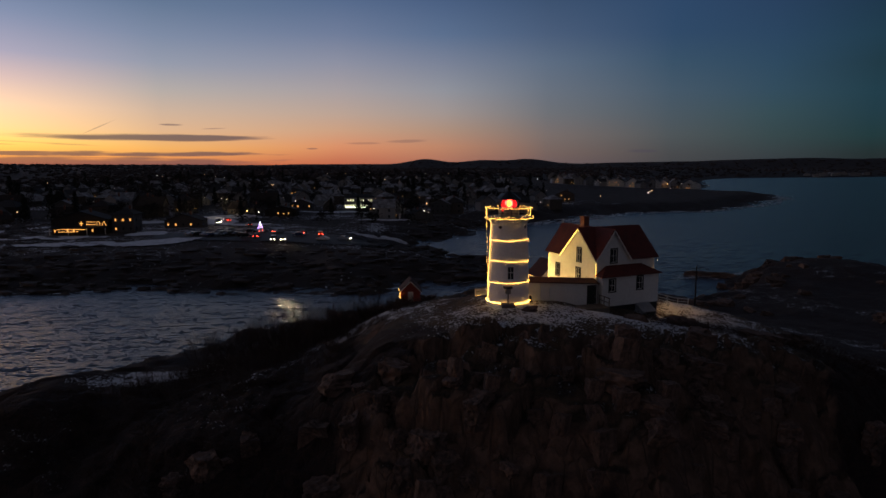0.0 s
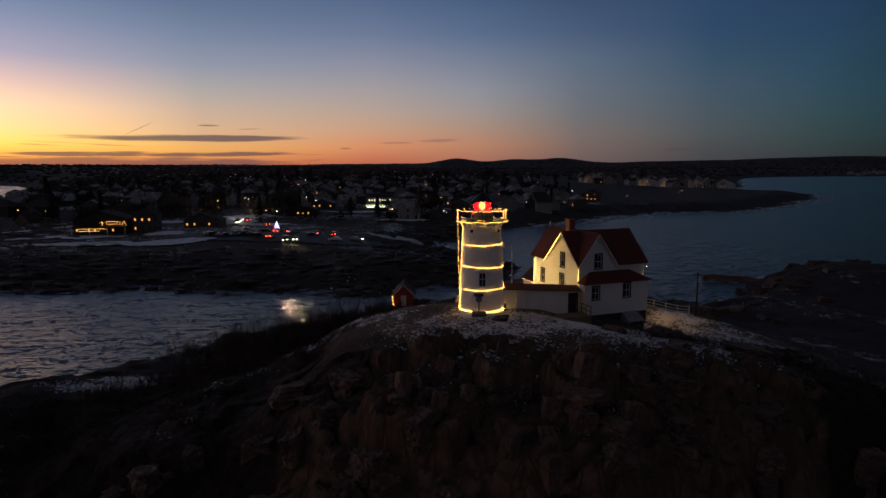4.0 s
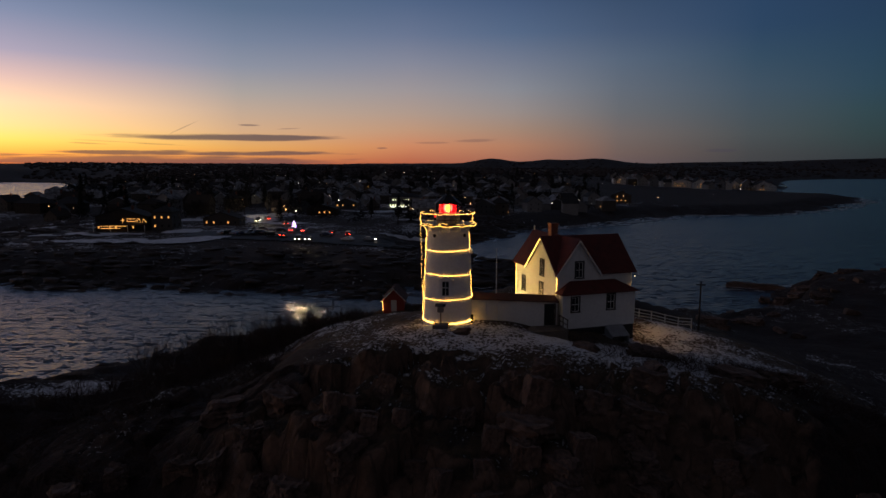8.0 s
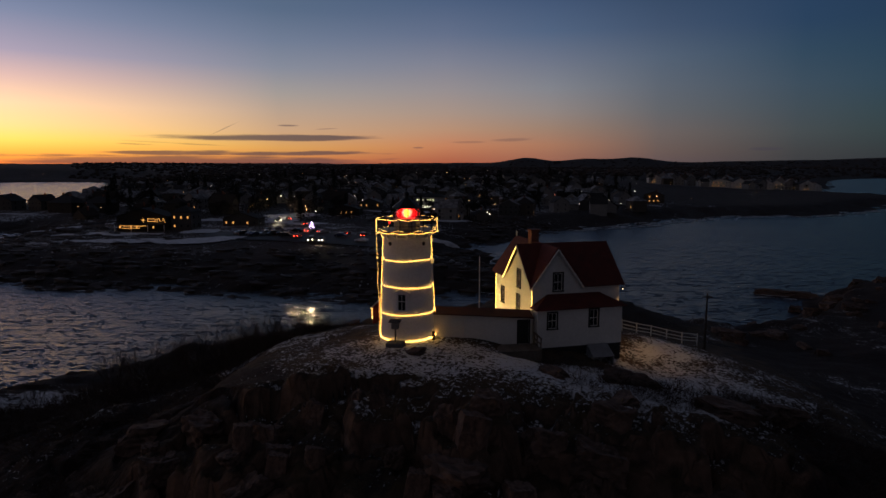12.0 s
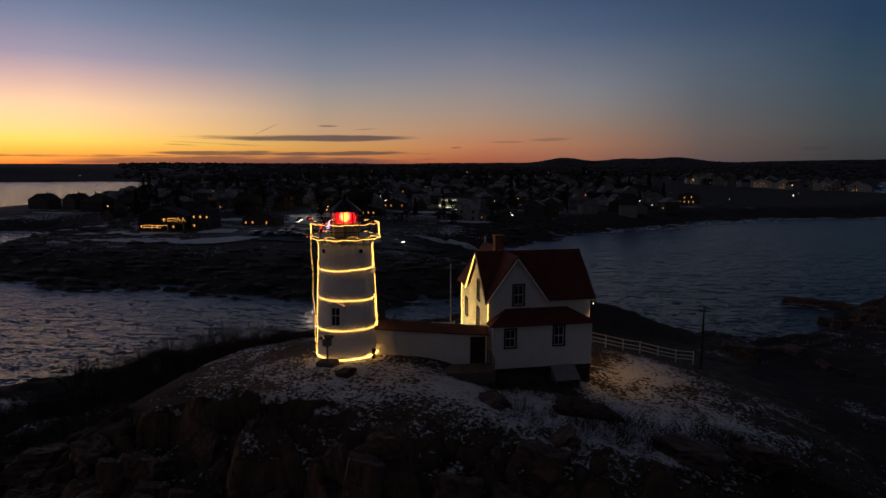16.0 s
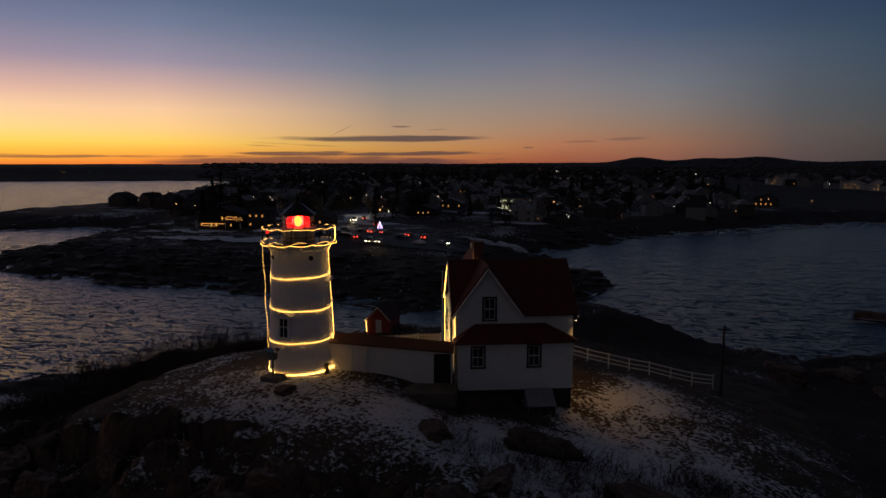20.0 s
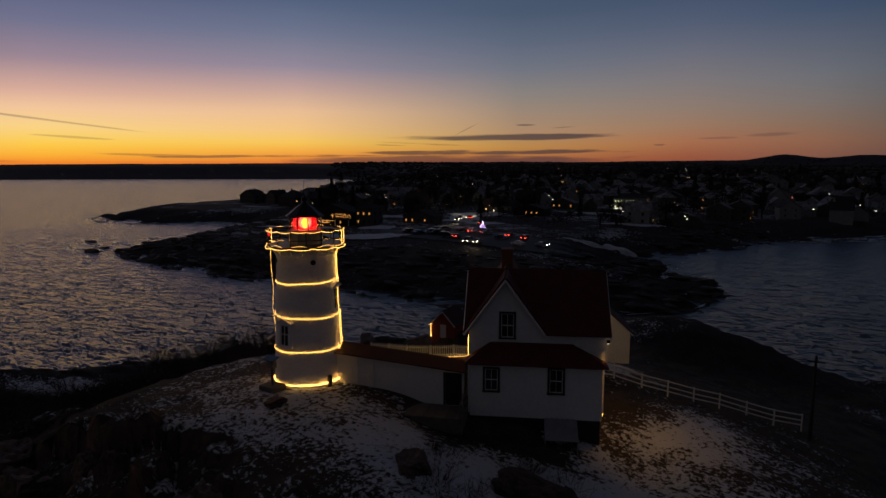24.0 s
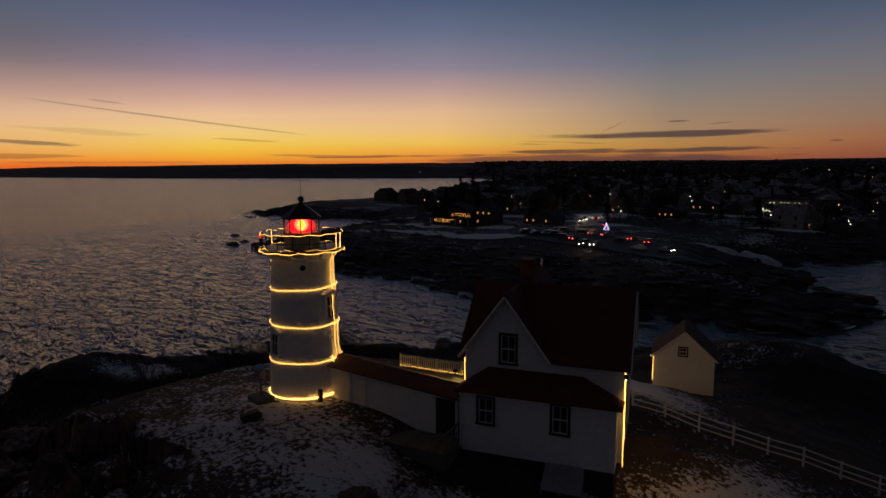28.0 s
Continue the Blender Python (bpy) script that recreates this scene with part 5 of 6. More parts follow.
tagged(new("surf", me), "broken white surf along the rocky shore", "surf", kind="stuff")

# loose ledges along the mainland shore
ico = bmesh.new()
bmesh.ops.create_icosphere(ico, subdivisions=1, radius=1)
unit = [v.co.copy() for v in ico.verts]
tris = [tuple(v.index for v in f.verts) for f in ico.faces]
ico.free()
verts, faces = [], []
px = np.array([rng.uniform(-210, 70) for _ in range(5200)])
py = np.array([rng.uniform(140, 330) for _ in range(5200)])
dd = inside_distance(px, py, SHORE)
hh = main_height(px, py)
for x, y, d, z in zip(px, py, dd, hh):
    if d < -3 or d > 62 or (y > 192 and -108 < x < -14) or rng.random() > 1.15 - d / 70:
        continue
    a, s = rng.uniform(-0.5, 0.5), rng.uniform(0.5, 2.0)
    sx, sy, sz = s * rng.uniform(1.0, 2.2), s * rng.uniform(0.5, 0.9), s * rng.uniform(0.3, 0.6)
    base = len(verts)
    for v in unit:
        k = rng.uniform(0.7, 1.15)
        u, w = v.x * sx * k, v.y * sy * k
        verts.append((x + u * math.cos(a) - w * math.sin(a), y + u * math.sin(a) + w * math.cos(a), z + v.z * sz * k))
    faces += [tuple(base + i for i in t) for t in tris]
me = bpy.data.meshes.new("shore_ledges")
me.from_pydata(verts, [], faces)
me.materials.append(SHORE_STONE)
tagged(new("shore_ledges", me), "broken dark ledges along the mainland shore", "rocks", kind="stuff")


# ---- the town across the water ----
# The white here is dimmed to 0.3; part of the dusk is in its colour.
PAINTS = [mat("house_paint_dimmed_white", (0.3, 0.29, 0.28), 0.7, noise_scale=0.6, amount=0.25), mat("house_paint_grey", (0.09, 0.087, 0.085), 0.75, noise_scale=0.6, amount=0.3),
          mat("cedar_shingle", (0.04, 0.032, 0.026), 0.85, noise_scale=0.8, amount=0.4), mat("house_paint_tan", (0.11, 0.09, 0.072), 0.75, noise_scale=0.6, amount=0.25)]
ROOFS = [mat("dark_asphalt_roof", (0.024, 0.024, 0.026), 0.9, noise_scale=1.0, amount=0.4), mat("brown_roof", (0.03, 0.022, 0.018), 0.9, noise_scale=1.0, amount=0.4), mat("snowy_roof", (0.36, 0.37, 0.39), 0.9, noise_scale=0.5, second=(0.02, 0.02, 0.022))]
LIT = mat("lit_window", (1, 0.8, 0.5), 0.4, emit=(1.0, 0.4, 0.085), power=0.9)
LIT_WHITE = mat("lit_window_white", (1, 1, 0.8), 0.4, emit=(0.95, 0.95, 0.5), power=1.6)
TOWN_GLASS = mat("town_glass", (0.03, 0.035, 0.04), 0.1)


def town_house(name, w, l, h, rise, paint, roof, wins, lit, label, storeys=2, hip=False, chim=True, glow=None, m=None, group="houses of the town", porch=False, sides=True):
    """A gabled or hipped house; the front faces -y. wins: windows a storey on the front; lit: which of them glow."""
    t = thing(name, m or pose(0, 0, 0), label, "house", group)
    k = -1.5
    if hip:
        part("wall", boxed(0, w, 0, l, k, h), paint, t)
        a = min(w, l) * 0.48
        top = [(a, l / 2, h + rise), (w - a, l / 2, h + rise)] if w > l else [(w / 2, a, h + rise), (w / 2, l - a, h + rise)]
        e = 0.4
        c4 = [(-e, -e, h), (w + e, -e, h), (w + e, l + e, h), (-e, l + e, h)]
        if w > l:
            polys = [[c4[0], c4[1], top[1], top[0]], [c4[1], c4[2], top[1]], [c4[2], c4[3], top[0], top[1]], [c4[3], c4[0], top[0]]]
        else:
            polys = [[c4[0], c4[1], top[0]], [c4[1], c4[2], top[1], top[0]], [c4[2], c4[3], top[1]], [c4[3], c4[0], top[0], top[1]]]
        for p in polys:
            part("roof", slab(p, 0.15), roof, t)
    else:
        bm = bmesh.new()
        A = [bm.verts.new(p) for p in ((0, 0, k), (w, 0, k), (w, 0, h), (w / 2, 0, h + rise), (0, 0, h))]
        B = [bm.verts.new((v.co.x, l, v.co.z)) for v in A]
        bm.faces.new(A)
        bm.faces.new(list(reversed(B)))
        for i in range(5):
            bm.faces.new((A[i], B[i], B[(i + 1) % 5], A[(i + 1) % 5]))
        bmesh.ops.recalc_face_normals(bm, faces=bm.faces)
        part("wall", bm, paint, t)
        e = 0.4
        for s in (0, 1):
            x0 = -e if s == 0 else w + e
            part("roof", slab([(x0, -e, h - e * rise / (w / 2) + 0.06), (w / 2, -e, h + rise + 0.06), (w / 2, l + e, h + rise + 0.06), (x0, l + e, h - e * rise / (w / 2) + 0.06)], 0.15), roof, t)
    if chim:
        part("chimney", boxed(w * 0.6, w * 0.6 + 0.7, l * 0.5, l * 0.5 + 0.7, h + rise * 0.3, h + rise + 1.0), BRICK, t)
    n = 0
    sh = h / storeys
    for s in range(storeys):
        for i in range(wins):
            x = w * (i + 0.5) / wins
            on = n in lit
            wf = part("window", boxed(x - 0.46, x + 0.46, -0.07, 0.02, s * sh + 0.9, s * sh + 2.15), paint, t)
            part("pane", boxed(x - 0.3, x + 0.3, -0.1, -0.06, s * sh + 1.05, s * sh + 1.95), (glow or LIT) if on else TOWN_GLASS, wf)
            n += 1
    for s in range(storeys if sides else 0):
        for i in range(2):
            y = l * (i + 0.5) / 2
            for side in (-0.05, w + 0.05):
                part("window", boxed(side - 0.04, side + 0.04, y - 0.5, y + 0.5, s * sh + 0.85, s * sh + 2.15), LIT if (s * 2 + i + 20) in lit else TOWN_GLASS, t)
    if porch:
        part("porch_roof", slab([(0, -2.4, 2.6), (w, -2.4, 2.6), (w, 0.05, 3.2), (0, 0.05, 3.2)], 0.15), roof, t)
        for i in range(4):
            part("porch_post", boxed(0.1 + (w - 0.4) * i / 3, 0.3 + (w - 0.4) * i / 3, -2.3, -2.1, -1, 2.6), TRIM_WHITE, t)
    return t


def ground_pose(x, y, rz=0.0, dz=0.0):
    return pose(x, y, main_z(x, y) + dz, 0, 0, rz)


# models of ordinary houses, built once where they stand and then repeated
MODELS = [
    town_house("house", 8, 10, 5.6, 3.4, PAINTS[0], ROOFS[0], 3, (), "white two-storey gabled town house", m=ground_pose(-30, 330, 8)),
    town_house("house", 11, 8, 5.4, 2.6, PAINTS[1], ROOFS[2], 4, (), "grey two-storey house with snow on the roof", m=ground_pose(-8, 345, -12)),
    town_house("house", 7, 9, 3.0, 3.4, PAINTS[3], ROOFS[1], 2, (), "tan cottage with a steep brown roof", storeys=1, m=ground_pose(-70, 352, 15)),
    town_house("house", 13, 9, 5.8, 2.8, PAINTS[2], ROOFS[0], 4, (), "dark shingled two-storey house with a hipped roof", hip=True, m=ground_pose(-160, 362, 12)),
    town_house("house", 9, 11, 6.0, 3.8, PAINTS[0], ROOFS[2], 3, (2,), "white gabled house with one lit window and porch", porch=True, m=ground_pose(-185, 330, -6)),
    town_house("house", 12, 7, 3.0, 2.6, PAINTS[1], ROOFS[0], 4, (2,), "low grey cottage with dark roof and lit window", storeys=1, m=ground_pose(-210, 350, 4)),
    town_house("house", 10, 10, 6.2, 3.0, PAINTS[3], ROOFS[1], 3, (0, 21), "tan two-storey house with a lit window", hip=True, m=ground_pose(-128, 392, 0)),
    town_house("house", 8, 12, 5.8, 4.0, PAINTS[2], ROOFS[1], 3, (), "brown shingled house with a steep gable", m=ground_pose(-240, 372, 20)),
]
FAR = [
    town_house("house", 9, 9, 5.4, 3.2, PAINTS[0], ROOFS[0], 2, (), "small pale house far up in the town", chim=False, sides=False, m=ground_pose(-60, 470, 20)),
    town_house("house", 12, 8, 3.4, 3.0, PAINTS[1], ROOFS[2], 3, (), "small grey house with snow on its roof", storeys=1, chim=False, sides=False, m=ground_pose(-100, 455, -15)),
    town_house("house", 10, 9, 5.2, 2.8, PAINTS[3], ROOFS[2], 2, (1,), "small tan house with one lit window", chim=False, sides=False, hip=True, m=ground_pose(-10, 500, 0)),
    town_house("house", 9, 10, 3.4, 3.4, PAINTS[0], ROOFS[2], 2, (), "white cottage with snow on its roof", storeys=1, chim=False, sides=False, m=ground_pose(-160, 470, 35)),
]
rng = random.Random(77)
taken = [(-30, 330), (-8, 345), (-70, 352), (-160, 362), (-185, 330), (-210, 350), (-128, 392), (-240, 372), (-138, 234), (-107, 254), (-52, 386), (17, 442), (205, 756), (172, 772), (248, 794), (283, 804), (-60, 210), (-88, 286), (-115, 300), (-125, 330), (-30, 215), (-70, 226),
         (-88, 313), (-78, 316), (91, 470), (-86, 366), (-34, 322), (-292, 322), (-262, 316), (-236, 312), (-224, 318)]
inland = lambda x, y: float(inside_distance(np.array([float(x)]), np.array([float(y)]), SHORE)[0])
count = 0
for k in range(9000):
    if count >= 300:
        break
    y = 255 + 470 * rng.random() ** 1.15
    x = rng.uniform(-0.78 * y, 0.42 * y)
    if inland(x, y) < 24 or (335 < y < 390 and -88 < x < -16) or (y < 300 and -190 < x < -20) or (y > 560 and rng.random() < 0.5) or (x > 75 and y < 720) or (-66 < x < -26 and y < 345):
        continue
    if any(math.hypot(x - a, y - b) < (17 if y < 430 else 14) for a, b in taken):
        continue
    taken.append((x, y))
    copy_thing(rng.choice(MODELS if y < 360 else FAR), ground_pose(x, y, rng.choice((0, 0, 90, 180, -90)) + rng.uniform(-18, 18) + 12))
    count += 1
# the long white hotels and houses on the eastern point
for k in range(70):
    x = rng.uniform(140, 330)
    y = 730 + 0.25 * x + rng.uniform(-30, 110)
    if inland(x, y) < 20 or any(math.hypot(x - a, y - b) < 16 for a, b in taken):
        continue
    taken.append((x, y))
    copy_thing(rng.choice((MODELS[4], MODELS[0], FAR[0], FAR[2])), ground_pose(x, y, rng.uniform(-25, 25)) @ Matrix.Diagonal((1.25, 1.25, 1.25, 1)))

for k in range(16):
    f = rng.random()
    x, y = 1230 + 330 * f, 2085 + 130 * f + rng.uniform(8, 60)
    copy_thing(rng.choice((FAR[0], FAR[3])), ground_pose(x, y, rng.uniform(-30, 30)) @ Matrix.Diagonal((2.2, 1.6, 1.5, 1)))

# houses that can be told apart
# Lit copy of the town white: the hotels' lamplight is put into the colour.
POINT_LIT_WHITE = mat("lamplit_hotel_white", (0.7, 0.69, 0.66), 0.6, noise_scale=0.6, amount=0.2)
PINK = mat("pink_window", (1, 0.5, 0.4), 0.4, emit=(1.0, 0.27, 0.18), power=1.4)
g = "houses of the town"
manor = town_house("house", 20, 9, 5.6, 3.2, PAINTS[2], ROOFS[0], 9, (0, 2, 3, 6), "wide dark shingled house hung with yellow holiday lights", m=ground_pose(-148, 229, 8), group=g, porch=True)
GOLD = mat("gold_bulbs", (1, 0.8, 0.4), 0.4, emit=(1.0, 0.45, 0.1), power=1.7)
for pts in ([(10.7, -0.3, 3.0), (10.7, -0.3, 5.0)], [(9.9, -0.3, 4.3), (11.5, -0.3, 4.3)], [(12.4, -0.3, 3.8), (15.6, -0.3, 3.8), (15.6, -0.3, 4.8), (12.4, -0.3, 4.8), (12.4, -0.3, 3.8)],
            [(16.2, -0.3, 3.4), (16.2, -0.3, 4.5), (16.75, -0.3, 5.0), (17.3, -0.3, 4.5), (17.3, -0.3, 3.4)], [(18.0, -0.3, 3.4), (18.8, -0.3, 5.0), (19.6, -0.3, 3.4)], [(2.7, -2.45, 2.2), (13.0, -2.45, 2.2)], [(3.2, -2.45, 1.3), (10.5, -2.45, 1.3)]):
    part("holiday_light", tube(pts, 0.065, 5), GOLD, manor)
town_house("house", 8, 9, 6.8, 2.4, PAINTS[1], ROOFS[0], 3, (0, 3, 4, 5), "dark square house with lit upper windows", hip=True, m=ground_pose(-127.2, 233, 8), group=g)
town_house("house", 15, 8, 3.1, 2.6, PAINTS[3], ROOFS[1], 5, (0, 1, 3), "low house with bright yellow lit windows", storeys=1, m=ground_pose(-115, 250, 6), group=g)
diner = town_house("restaurant", 19, 10, 6.4, 2.0, PAINTS[0], ROOFS[0], 12, (0, 1, 2, 3, 4, 5, 6, 7, 8, 9, 10, 11, 13, 14, 15, 17, 18, 19, 21, 22), "white restaurant with two rows of bright greenish windows", glow=LIT_WHITE, hip=True, m=ground_pose(-62, 376, 4), group=g)
town_house("house", 9, 13, 5.8, 5.2, PAINTS[0], ROOFS[0], 2, (), "tall white gable-end house", m=ground_pose(12.5, 438, 10), group=g)
town_house("house", 16, 9, 3.2, 2.0, PAINTS[2], ROOFS[0], 6, (2, 3, 4), "low dark building with a lit porch", storeys=1, m=ground_pose(-92, 312, 4), group=g)
town_house("house", 20, 11, 6.6, 2.0, PAINTS[1], ROOFS[0], 8, (), "long grey flat-fronted motel", hip=True, m=ground_pose(-205, 395, 0), group=g)
town_house("house", 15, 8, 3.2, 2.4, PAINTS[1], ROOFS[2], 5, (2,), "grey cottage with snowy roof", storeys=1, m=ground_pose(-180, 296, 5), group=g)
for x, y, w, hip in ((-300, 319, 13, False), (-278, 322, 10, False), (-256, 312, 17, True), (-234, 312, 14, True)):
    town_house("house", w, 11, 5.4, 3.6, PAINTS[2] if hip else PAINTS[1], ROOFS[0], 4, (), "dark house on the western point", hip=hip, m=ground_pose(x, y, rng.uniform(-10, 10)), group=g)
town_house("house", 22, 10, 6.2, 3.0, POINT_LIT_WHITE, ROOFS[0], 8, (1, 2, 3, 5, 9, 11, 12), "long white inn with warm lit windows", m=ground_pose(196, 752, -5), group=g)
town_house("house", 9, 9, 9.5, 4.5, PAINTS[3], ROOFS[1], 2, (1, 3, 4), "tall tower house with lit windows", storeys=3, m=ground_pose(168, 768, -5), group=g)
town_house("house", 24, 10, 6.4, 3.2, POINT_LIT_WHITE, ROOFS[0], 8, (0, 1, 2, 4, 5, 6, 8, 9, 13), "long white hotel with pinkish lit windows on the point", glow=PINK, m=ground_pose(236, 790, -4), group=g)
wing = town_house("house", 14, 9, 6.0, 4.0, POINT_LIT_WHITE, ROOFS[0], 5, (1, 2, 7), "white gabled hotel wing with lit windows", m=ground_pose(276, 800, 6), group=g)
for x, y, rz, k in ((150, 782, -10, 1.0), (182, 742, 8, 1.1), (218, 742, -4, 1.1), (222, 822, 12, 1.2), (256, 772, -8, 1.0), (298, 772, 4, 1.2), (318, 806, -14, 1.1), (130, 752, 6, 1.0)):
    copy_thing(wing, ground_pose(x, y, rz) @ Matrix.Diagonal((k, 1.0, k, 1)))
town_house("house", 16, 9, 3.2, 2.4, PAINTS[1], ROOFS[1], 6, (0, 1, 2, 3, 4, 5), "low house with a row of red-orange windows", storeys=1, m=ground_pose(-132, 500, 0), group=g)
town_house("house", 12, 9, 5.6, 2.8, PAINTS[0], ROOFS[0], 4, (1, 2, 6, 7), "white house trimmed with pinkish lights", glow=PINK, m=ground_pose(12, 470, 0), group=g)
town_house("house", 14, 9, 5.4, 2.8, PAINTS[3], ROOFS[0], 5, (0, 1, 2, 3, 6), "tan house with a row of warm lit windows", m=ground_pose(84, 466, -8), group=g)
town_house("house", 13, 8, 3.1, 2.6, PAINTS[1], ROOFS[2], 4, (0, 1, 3), "low grey house with glowing orange windows", storeys=1, m=ground_pose(-92, 362, 3), group=g)
town_house("house", 12, 9, 5.4, 3.0, PAINTS[0], ROOFS[0], 4, (1, 4, 5), "white house with warm windows beside the road", m=ground_pose(-40, 318, -6), group=g)

part("light_strip", boxed(1.0, 18.5, -0.5, -0.3, 0.3, 0.75), mat("porch_tube_light", (1, 1, 0.9), 0.4, emit=(1.0, 0.97, 0.72), power=2.8), diner, "bright pale light along the porch")

# ---- lit holiday tree ----
xt = thing("holiday_tree", ground_pose(-74.5, 246.5) @ Matrix.Diagonal((0.62, 0.62, 0.6, 1)), "cone-shaped holiday tree of violet and white lights", "holiday tree")
part("pole", tube([(0, 0, 0), (0, 0, 4.6)], 0.06), IRON, xt)
VIOLET = mat("violet_bulb", (0.6, 0.4, 1), 0.4, emit=(0.55, 0.32, 1.0), power=4.0)
PALE = mat("pale_bulb", (1, 0.9, 1), 0.4, emit=(1.0, 0.85, 0.95), power=4.0)
for k in range(12):
    a = 2 * math.pi * k / 12
    part("light_strand", tube([(0.1 * math.cos(a), 0.1 * math.sin(a), 4.5), (1.9 * math.cos(a), 1.9 * math.sin(a), 0.4)], 0.05, 4), VIOLET if k % 3 else PALE, xt)
bm = bmesh.new()
bmesh.ops.create_icosphere(bm, subdivisions=2, radius=0.28, matrix=pose(0, 0, 4.75))
part("star", bm, PALE, xt)

# ---- road, car park and cars ----
ASPHALT = mat("asphalt", (0.035, 0.035, 0.037), 0.75, noise_scale=0.6, amount=0.35)
SNOW = mat("thin_snow", (0.78, 0.8, 0.84), 0.9, noise_scale=0.5, second=(0.4, 0.42, 0.46))


def draped(name, inside, x0, x1, y0, y1, step, lift, material):
    xs, ys = np.arange(x0, x1, step), np.arange(y0, y1, step)
    gx, gy = np.meshgrid(xs, ys)
    gz = main_height(gx, gy) + lift
    ok = inside(gx, gy)
    nx = len(xs)
    co = np.stack([gx, gy, gz], -1).reshape(-1, 3)
    fs = []
    for j in range(len(ys) - 1):
        for i in range(nx - 1):
            if ok[j, i] and ok[j, i + 1] and ok[j + 1, i] and ok[j + 1, i + 1]:
                fs.append((j * nx + i, j * nx + i + 1, (j + 1) * nx + i + 1, (j + 1) * nx + i))
    used = sorted({i for f in fs for i in f})
    where = {v: i for i, v in enumerate(used)}
    me = bpy.data.meshes.new(name)
    me.from_pydata([tuple(co[i]) for i in used], [], [tuple(where[i] for i in f) for f in fs])
    me.materials.append(material)
    return new(name, me)


def near_path(pts, half):
    def f(x, y):
        d = np.full(x.shape, 1e9)
        for (a, b), (c, e) in zip(pts, pts[1:]):
            ex, ey = c - a, e - b
            t = np.clip(((x - a) * ex + (y - b) * ey) / (ex * ex + ey * ey), 0, 1)
            d = np.minimum(d, np.hypot(x - a - t * ex, y - b - t * ey))
        return d < half
    return f


tagged(draped("road", near_path([(-70, 222), (-76, 250), (-98, 282), (-128, 325), (-160, 375), (-200, 450)], 4.0), -215, -60, 215, 455, 1.5, 0.25, ASPHALT), "dark asphalt road leading up into the town", "road", kind="structure")
tagged(draped("car_park", near_path([(-92, 219), (-30, 210)], 13), -106, -16, 194, 236, 1.3, 0.3, ASPHALT), "asphalt car park above the rocky shore", "car park", kind="structure")


def blob(cx, cy, rx, ry, seed, turn=0.0):
    c, s = math.cos(turn), math.sin(turn)

    def f(x, y):
        u, v = (x - cx) * c + (y - cy) * s, -(x - cx) * s + (y - cy) * c
        return (u / rx) ** 2 + (v / ry) ** 2 + 1.1 * rough_noise(x / 6, y / 6, 3, seed) < 1
    return f


for i, (cx, cy, rx, ry, turn) in enumerate(((-142, 216, 24, 6, 0.05), (-124, 199, 17, 6, 0.2), (-97, 203, 15, 8, 0.5), (-110, 226, 10, 7, 0.6), (-137, 278, 17, 6, 0), (-108, 306, 14, 9, 0.9), (-152, 244, 12, 5, 0.1), (-190, 246, 15, 5, 0), (-30, 300, 16, 5, 0.2), (-70, 340, 14, 5, 0), (-170, 262, 12, 5, 0.2), (-262, 300, 16, 4, 0), (-45, 345, 22, 6, 0), (48, 560, 26, 22, 0), (-105, 272, 7, 5, 0.8), (-107, 288, 8, 24, 0.5), (-86, 268, 10, 7, 0.2), (-25, 240, 14, 4, 0.3), (-150, 270, 14, 4, 0.1))):
    tagged(draped("snow_patch", blob(cx, cy, rx, ry, 40 + i, turn), cx - 36, cx + 36, cy - 30, cy + 30, 1.2, 0.35, SNOW), "thin snow lying on an open lawn", "snow", kind="stuff")

HEAD = mat("headlight_glow", (1, 1, 0.9), 0.3, emit=(1.0, 0.84, 0.58), power=20.0)
TAIL = mat("tail_light_glow", (1, 0.1, 0.05), 0.3, emit=(1.0, 0.05, 0.025), power=13.0)
TAIL_OFF = mat("tail_light", (0.25, 0.01, 0.01), 0.3)
HEAD_OFF = mat("headlight_lens", (0.5, 0.5, 0.5), 0.15)
TYRE = mat("rubber", (0.02, 0.02, 0.02), 0.85, noise_scale=5, amount=0.3)
RIM = mat("alloy_rim", (0.4, 0.4, 0.42), 0.35, 0.8)


def car_body(L, H, W, suv):
    """A car's shell from its side outline, narrowed at the roof."""
    if suv:
        prof = [(0, 0.35), (0, 0.95), (0.1, 1.05), (0.35, H - 0.05), (0.7, H), (2.9, H - 0.02), (3.6, 1.12), (L - 0.15, 0.95), (L, 0.75), (L, 0.35)]
    else:
        prof = [(0, 0.3), (0, 0.8), (0.15, 0.92), (0.7, 0.95), (1.25, H - 0.04), (1.6, H), (2.5, H - 0.01), (3.3, 0.92), (L - 0.15, 0.76), (L, 0.6), (L, 0.3)]
    bm = bmesh.new()
    sides = []
    for s in (-1, 1):
        sides.append([bm.verts.new((x - L / 2, s * (W / 2 - (0.16 if z > 1.0 else 0.0)), z)) for x, z in prof])
    bm.faces.new(sides[0])
    bm.faces.new(list(reversed(sides[1])))
    n = len(prof)
    for i in range(n):
        bm.faces.new((sides[0][i], sides[1][i], sides[1][(i + 1) % n], sides[0][(i + 1) % n]))
    bmesh.ops.recalc_face_normals(bm, faces=bm.faces)
    bmesh.ops.bevel(bm, geom=list(bm.edges), offset=0.04, segments=1, affect="EDGES")
    return bm


